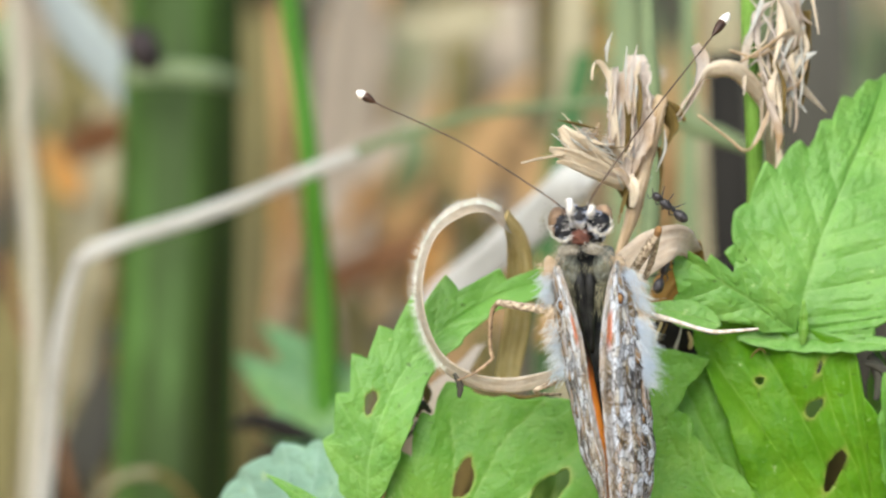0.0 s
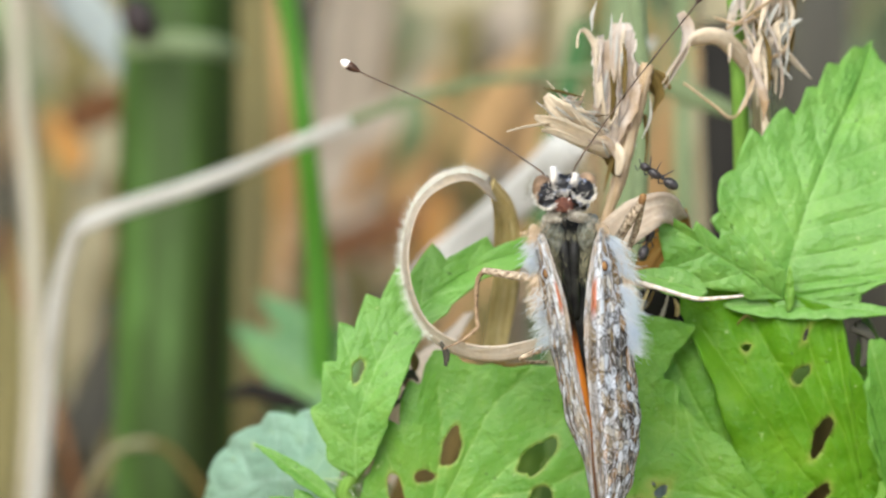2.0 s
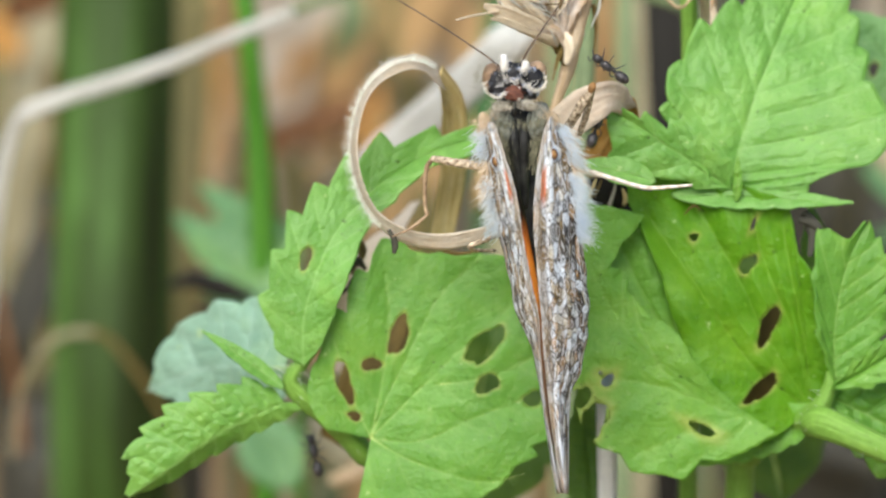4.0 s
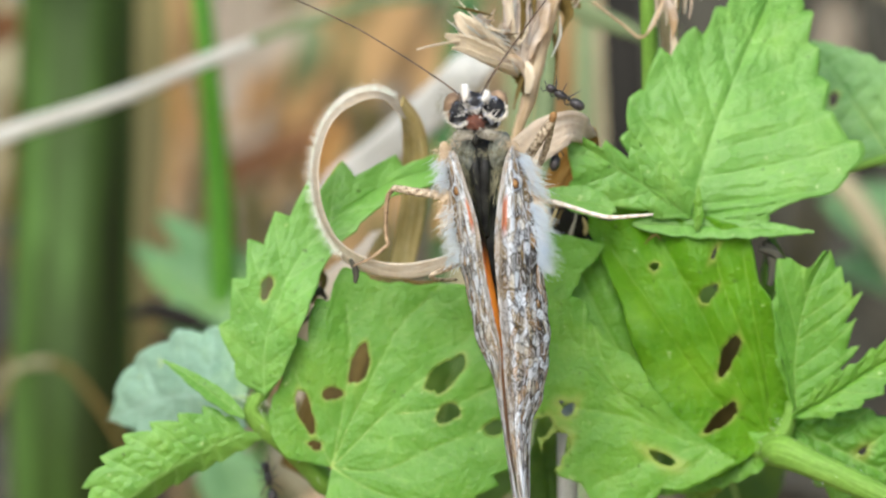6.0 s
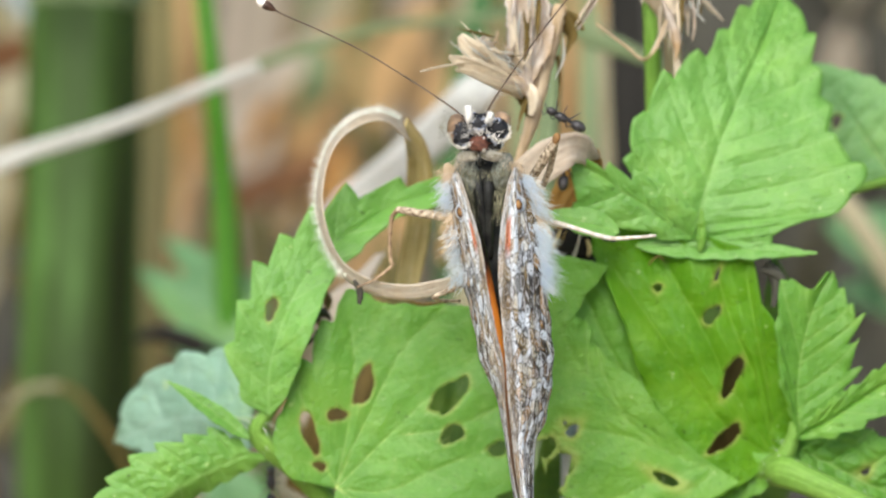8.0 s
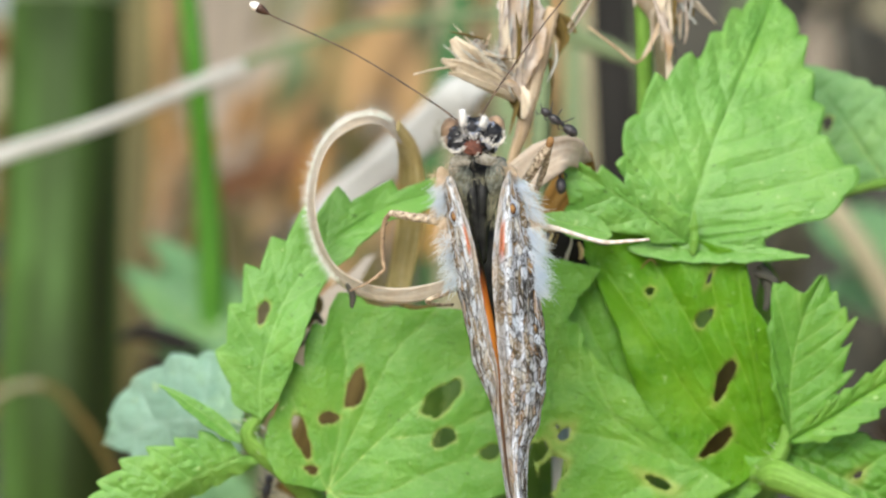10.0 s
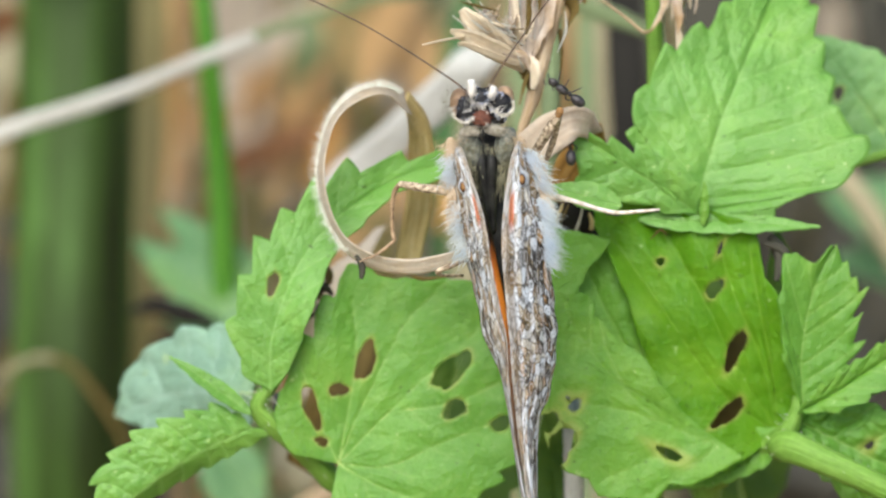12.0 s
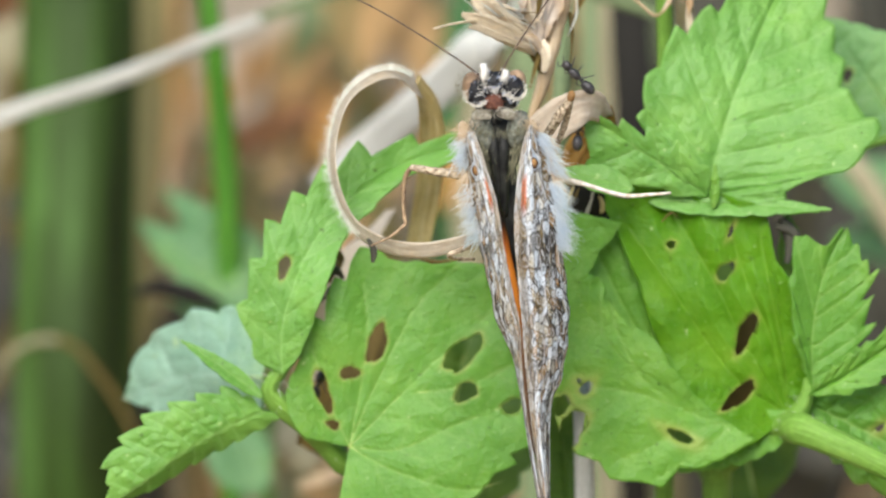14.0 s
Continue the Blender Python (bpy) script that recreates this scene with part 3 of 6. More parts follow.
def leaf_blade(base, tip, normal, left, right, teeth=9, depth=0.22, fold=0.15, bend=0.1, quilt=0.25, shear=0.3, peak=0.38,
               wave=0.0, sweep=0.0, cord=0.0, groove=0.8, blunt=0.62, holes=(), seed=0, nt=34, per=11):
    """A toothed nettle leaf from base to tip, facing normal. left, right: half widths. holes: centre x, y, radii, turn.
    Lateral veins run to the teeth, the blade swells between them."""
    rng = np.random.default_rng(seed)
    base, tip = np.asarray(base, float), np.asarray(tip, float)
    length = np.linalg.norm(tip - base)
    ay = (tip - base) / length
    az = np.asarray(normal, float)
    az = unit(az - az.dot(ay) * ay)
    ax = np.cross(ay, az)
    ns = teeth * per
    s = np.linspace(0, 1, ns + 1)[:, None]
    t = np.linspace(-1, 1, 2 * nt + 1)[None, :]
    a = math.log(0.5) / math.log(peak)
    w = np.sin(math.pi * np.clip(s, 0, 1) ** a) ** 0.85 * (1 - 0.12 * s) + 0.012
    jit = rng.normal(size=(teeth + 2, 2)) * 0.13
    side = (t > 0).astype(int)
    ph = s * teeth + 0.12 * side
    tooth_i = np.clip(ph.astype(int), 0, teeth + 1)
    phi = ph - np.floor(ph)
    amp = depth * (1 + jit[tooth_i, side] * 1.5)
    tooth = np.where(phi < 0.62, phi / 0.62, (1 - phi) / 0.38) ** blunt
    half = np.where(t < 0, left, right)
    x = t * w * half * (1 - 0.5 * amp + amp * tooth * np.abs(t) ** 2.5)
    x = x + sweep * 4 * s ** 0.75 * (1 - s ** 0.75)
    y = length * (s + (shear * np.abs(t) ** 1.2 * w * (half / length)) * (1 - s) ** 0.35 - cord * np.abs(t) ** 1.5 * (1 - s) ** 4)
    vein_d = np.minimum(np.abs(phi - 0.62), 1 - np.abs(phi - 0.62))
    at = np.abs(t)
    xc = x - sweep * 4 * s ** 0.75 * (1 - s ** 0.75)
    puff = (np.clip(vein_d / 0.5, 0, 1)) ** 0.7 * np.clip(at * 5, 0, 1) * (1 - at ** 5)
    z = quilt * 0.55 * puff * w
    z = z - quilt * groove * np.exp(-(at / 0.07) ** 2) * (1 - s)
    z = z + fold * np.abs(xc) - bend * (y / length) ** 2 * length
    nz, nf, ng = np.zeros(x.shape), np.zeros(x.shape), np.zeros(x.shape)
    for i in range(x.shape[0]):
        for j in range(x.shape[1]):
            xx, yy = x[i, j], y[i, j]
            nz[i, j] = noise.noise((xx * 0.4 + seed * 7.1, yy * 0.4, seed))
            nf[i, j] = noise.noise((xx * 1.3, yy * 1.3 + seed * 3.3, seed))
            ng[i, j] = noise.noise((xx * 2.9, yy * 2.9 + seed * 1.7, seed + 5))
    z = z + wave * nz * at + quilt * (0.4 * nf + 0.5 * (0.25 - np.abs(nf)) + 0.22 * (0.2 - np.abs(ng))) * (1 - at ** 6)
    pts = base + x[..., None] * ax + y[..., None] * ay + z[..., None] * az
    mm_v = vein_d * length / teeth
    vein = np.maximum(np.exp(-(np.abs(xc) / (0.12 * (1.25 - s))) ** 2), 0.85 * np.exp(-(mm_v / 0.08) ** 2) * np.clip(1.25 - at, 0, 1))
    vein = np.maximum(vein, 0.45 * np.exp(-(ng / 0.06) ** 2))
    rib = []
    for p in (pts[:, nt] + az * 0.03)[::2]:
        if len(rib) > 8 and any(math.hypot(p[0] - hx, p[1] - hy) < max(rx, ry) for (hx, hy), (rx, ry), _ in holes):
            break
        rib.append(tuple(p))
    m = 2 * nt + 1
    P, V = pts.reshape(-1, 3), vein.ravel()
    faces = np.array([(i * m + j, i * m + j + 1, (i + 1) * m + j + 1, (i + 1) * m + j) for i in range(ns) for j in range(m - 1)])
    faces, gnaw = bite(P, faces, holes)
    used = np.unique(faces)
    remap = -np.ones(len(P), dtype=int)
    remap[used] = np.arange(len(used))
    uv = np.stack(np.broadcast_arrays(t * 0.5 + 0.5, s * length), -1).reshape(-1, 2)
    return (P[used].tolist(), remap[faces].tolist(), uv[used].tolist(), {"vein": V[used], "gnawed": gnaw[used]}), rib


def leaf(plant, base, tip, normal, left, right, label, material, name="leaf", thick=0.14, rib_size=1.0, **kw):
    """A leaf of a plant, with its midrib."""
    made, rib = leaf_blade(base, tip, normal, left, right, **kw)
    ob = part(name, made, material, plant, label, thick=thick)
    length = (Vector(tip) - Vector(base)).length
    if rib_size:
        part("midrib", tube(rib, [0.008 * length * rib_size, 0.005 * length * rib_size, 0.002 * length], 8, 60), RIB, ob)
    return ob


def even(ctrl, n):
    """Samples at even steps of length on the smooth curve through ctrl."""
    p = smooth(ctrl, 400)
    run = np.r_[0, np.cumsum(np.linalg.norm(np.diff(p, axis=0), axis=1))]
    at = np.linspace(0, run[-1], n)
    return np.stack([np.interp(at, run, p[:, k]) for k in range(p.shape[1])], 1)


def margin_leaf(plant, spine, left, right, label, material, teeth=(8, 8), depth=(0.6, 0.6), lead=0.7, drop=(0.0, 0.0), quilt=0.25, cell=1.0, lag=1.5, wave=0.3, crease=0.0,
                holes=(), seed=0, thick=0.14, rib=0.05, ns=170, nt=26, scorch=0.05, name="leaf", sharp=0.8):
    """A toothed leaf between its two margins. Its side veins run from the midrib forward to the teeth, the blade swells in cells between them.
    drop: how far each margin lies above the midrib's plane."""
    rng = np.random.default_rng(seed)
    mid = even(spine, ns + 1)
    s = np.linspace(0, 1, ns + 1)
    at = s ** lag * ns
    i0 = np.clip(at.astype(int), 0, ns - 1)
    root = mid[i0] * (1 - (at - i0))[:, None] + mid[i0 + 1] * (at - i0)[:, None]
    r = np.linspace(0, 1, nt + 1)[1:]
    grids, marks = {}, {}
    for k, (edge, sgn) in enumerate(((left, -1), (right, 1))):
        e = even(edge, ns + 1)
        tan = unit(np.gradient(e, axis=0))
        out = np.stack([tan[:, 1], -tan[:, 0]], 1) * sgn
        n = teeth[k]
        big = 1 + 0.3 * rng.normal(size=n + 2)
        shift = 0.12 * rng.normal(size=n + 2)
        ph = s * n * (1 + 0.05 * np.sin(6 * s + seed + k))
        ti = np.clip(ph.astype(int), 0, n + 1)
        phi = ph - np.floor(ph)
        top = np.clip(0.68 + shift[ti], 0.5, 0.85)
        saw = np.where(phi < top, (phi / top) ** sharp, np.clip((1 - phi) / (1 - top), 0, 1) ** (sharp * 0.9))
        fade = np.clip(np.sin(math.pi * np.clip(s, 0, 1)), 0, 1) ** 0.35
        push = depth[k] * big[ti] * fade
        tip = out * (push * (saw - 0.45))[:, None] + tan * (push * lead * saw)[:, None]
        flat = root[:, None, :2] * (1 - r)[None, :, None] + e[:, None] * r[None, :, None] + tip[:, None] * (r ** 4)[None, :, None]
        span = np.linalg.norm(e - root[:, :2], axis=1)
        vd = np.minimum(np.abs(phi - top), 1 - np.abs(phi - top))
        gap = np.linalg.norm(np.gradient(e, axis=0), axis=1).sum() / max(n, 1)
        d = r[None, :] * span[:, None]
        wob = np.array([[noise.noise((p[0] * 0.9 + seed * 3.1, p[1] * 0.9, seed + 2)) for p in row] for row in flat])
        fine = np.array([[noise.noise((p[0] * 2.4, p[1] * 2.4 + seed * 1.7, seed + 7)) for p in row] for row in flat])
        wide = np.array([[noise.noise((p[0] * 0.3 + seed * 2.2, p[1] * 0.3, seed)) for p in row] for row in flat])
        cross = np.abs(np.sin(math.pi * (d / cell + 0.5 * ti[:, None] + 0.5 * wob)))
        puff = np.clip(vd / 0.5, 0, 1)[:, None] ** 0.6 * (0.45 + 0.55 * cross ** 0.5)
        rim = np.clip(r * 6, 0, 1) * (1 - r ** 7)
        z = root[:, None, 2] * (1 - r) + (mid[:, 2] + drop[k] * np.sin(math.pi * np.clip(s, 0, 1)) ** 0.5)[:, None] * r
        z = z + quilt * (puff + 0.35 * fine) * rim * np.clip(span / 2.0, 0, 1)[:, None] + wave * (wide * r + 0.4 * wob * r ** 2) - crease * np.exp(-(d / 0.35) ** 2)
        grids[k] = np.concatenate([flat, z[..., None]], 2)
        v = np.maximum(0.8 * np.exp(-(vd[:, None] * gap * (1.15 - 0.6 * r) / 0.07) ** 2) * (1.1 - 0.5 * r), 0.4 * np.exp(-(cross / 0.14) ** 2) * np.clip(vd * 5, 0, 1)[:, None] * (1 - r ** 8))
        marks[k] = np.maximum(v, np.exp(-(d / 0.09) ** 2))
    centre = np.concatenate([root[:, :2], (root[:, 2] - crease)[:, None]], 1)
    P = np.concatenate([grids[0][:, ::-1], centre[:, None], grids[1]], 1)
    V = np.concatenate([marks[0][:, ::-1], np.ones((ns + 1, 1)), marks[1]], 1).ravel()
    m = 2 * nt + 1
    P = P.reshape(-1, 3)
    faces = np.array([(i * m + j, i * m + j + 1, (i + 1) * m + j + 1, (i + 1) * m + j) for i in range(ns) for j in range(m - 1)])
    faces, gnaw = bite(P, faces, holes, scorch)
    used = np.unique(faces)
    remap = -np.ones(len(P), dtype=int)
    remap[used] = np.arange(len(used))
    ob = part(name, (P[used].tolist(), remap[faces].tolist(), P[used][:, :2].tolist(), {"vein": V[used], "gnawed": gnaw[used]}), material, plant, label, thick=thick)
    if rib:
        part("midrib", tube((centre + (0, 0, 0.02))[::6], [rib, rib * 0.8, rib * 0.4], 8, 60), RIB, ob)
    return ob


# ---- ground ----
def ground():
    n = Nodes("leaf_litter")
    obj = n.coords("Object", 1, 1, 1)
    a, b = n.noise(obj, 28, 6), n.noise(obj, 5, 4)
    col = n.ramp(a, (0.3, lin(46, 36, 26)), (0.48, lin(110, 84, 56)), (0.62, lin(166, 128, 84)), (0.75, lin(130, 134, 80)))
    col = n.mix(n.math("MULTIPLY", b, 0.5), col, lin(120, 112, 70))
    mat = n.finish(col, 0.9, n.bump(a, 0.8, 0.01))
    rng = np.random.default_rng(5)
    edges = [-400, -60, -12, -4, -2, -1, -0.5, 0, 0.5, 1, 1.5, 2, 2.5, 3, 4, 6, 12, 60, 400]
    verts = [(x, y, 0.015 * rng.normal() if abs(x) < 5 and abs(y) < 5 else 0) for y in edges for x in edges]
    k = len(edges)
    faces = [(i * k + j, i * k + j + 1, (i + 1) * k + j + 1, (i + 1) * k + j) for i in range(k - 1) for j in range(k - 1)]
    me = bpy.data.meshes.new("ground")
    me.from_pydata(verts, [], faces)
    me.materials.append(mat)
    tagged(new("ground", me), "brown ground covered with dead leaf litter", "ground", kind="structure")


ground()


def below(p, metres):
    """The place straight under p, in the site frame."""
    w = SITE @ (Vector(p) * MM)
    w.z -= metres
    return tuple(v / MM for v in SITE.inverted() @ w)


def down(p):
    """The place in the ground straight under p."""
    return below(p, (SITE @ (Vector(p) * MM)).z + 0.02)


def rooted(p):
    """Points from the ground up to just under p."""
    return [down(p), below(p, 0.25), below(p, 0.1), below(p, 0.04), below(p, 0.015)]


# ---- the plants behind ----
def stalk(name, ctrl, radii, mat, label, category, grown=True, **kw):
    pts = (rooted(ctrl[0]) if grown else []) + [tuple(p) for p in ctrl]
    ob = thing(name, pts[0], label, category)
    rad = ([radii[0]] * 5 if grown else []) + list(radii)
    part("stem", tube(pts, rad, **kw), mat, ob)
    return ob


def blade(name, ctrl, widths, across, mat, label, category="grass blade", group="", grown=False, **kw):
    pts = (rooted(ctrl[0]) if grown else []) + [tuple(p) for p in ctrl]
    acr = across if len(across) == 1 else ([across[0]] * 5 if grown else []) + list(across)
    ob = thing(name, pts[0], label, category, group)
    part("blade", ribbon(pts, ([widths[0]] * 5 if grown else []) + list(widths), acr, **kw), mat, ob)
    return ob


def background_plants():
    reed = stalk("hogweed_stem", [(-26.64, -16.91, -91), (-26.50, -3.87, -92), (-26.42, 8.46, -94), (-26.32, 15.75, -95.5), (-26.27, 17.77, -96), (-26.21, 30.35, -100)],
                 [4.1, 4.1, 4.05, 3.95, 4.05, 3.7], STEM_REED, "thick ridged dark green stem with a pale node", "plant stem", sides=48, n=50, ridges=5, ridge=0.03)
    part("node", tube([(-26.32, 15.75, -95.5), (-26.29, 16.53, -95.6), (-26.25, 17.30, -95.7)], [3.95, 4.3, 3.95], 48, 8, 5, 0.03), FAR_GREEN, reed, "pale swollen node")
    part("sheath", ribbon([(-29.55, 14.5, -101.4), (-31.57, 17.71, -104), (-34.07, 20.54, -106.6), (-36.19, 23.8, -109.2)], [1.2, 3.2, 3.6, 2.5], [(0.7, 0.5, 0.4)], 0.3, 24), SHEATH, reed, "withered bluish-grey leaf sheath")
    part("bud", blob((-28.34, 18.4, -86), (1.2, 1.6, 1.2), 25, 0.05), BUD, reed, "dark shrivelled bud")
    stalk("green_stalk", [(-15.41, -20.91, -75.4), (-15.71, -2.2, -72.8), (-16.12, 5.24, -71.5), (-16.64, 10.79, -70.2), (-17.27, 16.34, -70.2), (-17.94, 20.79, -70.2), (-18.68, 31.17, -70.2)],
          [0.85, 0.9, 0.8, 0.72, 0.7, 0.7, 0.6], STEM_THIN, "slender bright green grass stalk", "plant stem", n=40)
    blade("dry_stalk", [(-36.17, -14.74, -90), (-35.84, -6.89, -90), (-35.89, 0.78, -91), (-36.54, 9.26, -93), (-37.43, 17.82, -96), (-38.40, 26.51, -100)], [1.3, 1.3, 1.3, 1.2, 1.1, 1.0], [(1, 0, 0.3)], STRAW,
          "pale straw-coloured dry stalk standing upright", "plant stem", grown=True, thick=1.0)
    bent = blade("bent_grass_blade", [(-31.18, 4.18, -62), (-30.46, 4.65, -61), (-27.84, 5.62, -60), (-24.19, 6.73, -60), (-20.73, 7.98, -60), (-16.50, 9.80, -60), (-13.26, 11.04, -60)], [1.0, 1.2, 1.2, 1.1, 1.0, 0.8], [(0.2, 1, 0.3)], DRY_PALE, "sharply bent pale dry grass blade", thick=0.25, n=80)
    part("lower_blade", ribbon([(-34.73, -15.97, -74), (-33.76, -8.81, -70), (-32.94, -2.49, -66), (-32.20, 1.19, -64), (-31.11, 4.33, -62)], [1.2, 1.2, 1.1, 1.0, 0.9], [(1, 0.1, 0.3)], 0.3, 40), DRY_PALE, bent, "lower part of the blade")
    blade("thin_green_blade", [(-16.75, 9.74, -61), (-13.28, 11.13, -61), (-9.63, 12.44, -61), (-5.98, 13.46, -61), (-1.61, 14.05, -61), (2.77, 14.34, -61), (6.42, 14.19, -61)], [0.75, 0.7, 0.65, 0.6, 0.55, 0.4], [(0.2, 1, 0.3)], FAR_GREEN, "thin arching pale green grass blade", thick=0.2, n=50)
    arch = blade("curved_dry_blade", [(-32.53, -18.39, -79), (-32.26, -15.01, -79), (-31.61, -12.83, -79), (-30.47, -11.10, -79), (-28.81, -10.05, -79), (-27.08, -9.91, -79)], [0.5, 0.55, 0.6, 0.6, 0.55], [(0.3, 1, 0.4)], FAR_TAN, "arched dry grass blade, pale with an amber end", thick=0.25)
    part("amber_end", ribbon([(-27.16, -9.91, -79), (-25.95, -10.51, -79), (-24.60, -12.09, -79), (-23.33, -13.90, -79), (-22.28, -15.97, -79), (-21.84, -18.04, -79)], [0.55, 0.5, 0.5, 0.45, 0.4], [(0.8, 0.6, 0.4)], 0.25, 30), UMBER, arch, "amber drooping end of the blade")
    blade("rusty_dry_blade", [(-38.26, 4.63, -92), (-37.19, 0.78, -92), (-35.82, -3.45, -92), (-34.44, -7.69, -92), (-33.08, -13.85, -92), (-32.55, -18.46, -92)], [0.6, 0.65, 0.65, 0.6], [(1, 0.2, 0.3)], FAR_RUST, "thin leaning rusty dry blade", thick=0.25)
    blade("slanting_dry_blade", [(-9.56, 0.04, -57.2), (-7.01, 2.2, -55.9), (-3.03, 5.52, -54.6), (0.22, 8.67, -53.3), (3.09, 11.88, -52), (6.31, 16.18, -52)], [2.0, 2.6, 2.8, 2.8, 2.6, 1.8], [(0.6, 0.7, 0.3)],
          DRY_GREY, "slanting grey-beige dry grass blade", thick=0.25)
    for low, mid, top, w, m, lb in (
            ((10.44, -21, -78), (10.64, 5.32, -80.6), (11.07, 24.3, -83.2), 1.7, FAR_TAN, "tan withered grass blade"), ((8.04, -20.81, -72.8), (8.12, 5.25, -72.8), (8.27, 23.87, -72.8), 1.3, FAR_GREEN, "pale green grass blade"),
            ((9.56, -21.29, -85.8), (9.75, 5.37, -85.8), (10.13, 24.41, -85.8), 1.6, FAR_TAN, "tan withered grass blade"), ((4.65, -21.47, -91), (4.26, 5.42, -91), (3.88, 24.62, -91), 2.4, FAR_GREEN, "pale green grass blade"),
            ((0.63, -21.95, -104), (0.24, 5.54, -104), (0.63, 25.17, -104), 2.8, FAR_TAN, "tan withered grass blade")):
        blade("grass_blade", [low, mid, top], [w, w, w * 0.8], [(1, 0, 0.3)], m, lb, group="grass blades", thick=0.25, grown=True)
    blade("grass_blade", [(-1.43, -0.09, -92), (-1.29, 4.54, -92), (-0.75, 8.77, -92), (0.24, 13.03, -93), (1.40, 18.46, -94)], [1.3, 1.9, 2.1, 2.0, 1.6], [(1, 0.2, 0.3)], FAR_DEEP, "dark green upright grass blade", group="grass blades", thick=0.25, grown=True)
    blade("withered_leaf", [(11.08, -0.74, -66), (10.92, 4.42, -66), (10.71, 9.96, -67), (10.45, 17.76, -69)], [2.0, 2.5, 2.6, 2.4], [(1, 0, 0.3)], FAR_BLACK, "dark added leaf standing upright", "dead leaf", "withered leaves", thick=0.3, n=40, grown=True, cup=0.1)
    blade("withered_leaf", [(-21.61, -6.68, -66), (-19.96, -6.24, -66), (-17.90, -6.81, -65), (-15.86, -7.38, -64)], [0.4, 1.3, 1.5, 0.5], [(0.2, 1, 0.3)], FAR_BLACK, "dark curled dead leaf low down", "dead leaf", "withered leaves", thick=0.3, n=24, cup=0.15, ragged=0.1, seed=3)
    blade("crossing_blade", [(6.26, 13.54, -46.8), (8.03, 12.62, -46.8), (10.17, 11.84, -46.8), (12.65, 10.7, -46.8)], [0.9, 1.3, 1.2, 0.5], [(-0.3, 1, 0.3)], FAR_GREEN, "pale grey-green grass blade", thick=0.2)
    blade("leaning_dry_stalk", [(22.49, 6.08, -80.6), (24.7, 3.05, -79.3), (26.9, 0.04, -78), (29.53, -4.47, -78), (32.16, -9.73, -78)], [1.6, 1.6, 1.6, 1.7, 1.8], [(0.8, 0.5, 0.3)], FAR_TAN, "leaning tan dry stalk", "plant stem", thick=0.8)
    low = thing("low_nettle", down((-13.36, -11.28, -80.6)), "small dull green nettle shoot in the shade behind", "plant")
    part("stem", tube(rooted((-13.36, -12.04, -80.6)) + [(-13.49, -9.73, -78), (-13.99, -7.44, -75.4)], [0.9, 0.8, 0.7, 0.6, 0.5, 0.4, 0.3], 10, 40), STEM_THIN, low)
    far = thing("low_nettle", down((33.32, -7.75, -98.8)), "dark green nettle shoot in the shade behind", "plant")
    part("stem", tube(rooted((33.32, -8.52, -98.8)) + [(33.24, -4.62, -97.5), (32.45, -1.12, -93.6)], [0.9, 0.8, 0.7, 0.6, 0.5, 0.4, 0.3], 10, 40), STEM_THIN, far)
    for pl, b, t, nrm, h in ((low, (-14.26, -7.76, -71.5), (-21.66, -1.46, -75.4), (0.1, 0.5, 0.8), 1.9), (low, (-13.55, -5.92, -72.8), (-20.06, 0.79, -78), (0.2, 0.4, 0.8), 1.6),
                             (low, (-14.36, -7.44, -75.4), (-16.98, -1.08, -75.4), (0.0, 0.3, 0.9), 2.4), (low, (-13.3, -9.73, -78), (-20.81, -5.6, -78), (0, 0.6, 0.7), 1.6),
                             (far, (32.11, -1.5, -91), (24.54, 1.58, -93.6), (0, 0.5, 0.8), 2.6), (far, (33.24, -4.62, -97.5), (25.48, -3.07, -97.5), (0.2, 0.6, 0.7), 2.2),
                             (low, (-13.37, -19.79, -65), (-16.67, -14.29, -65), (0, 0.4, 0.9), 2.2)):
        leaf(pl, b, t, nrm, h, h, "dull green toothed leaf", LEAF_FAR, teeth=6, nt=10, per=6, wave=0.6)
    rng = random.Random(11)
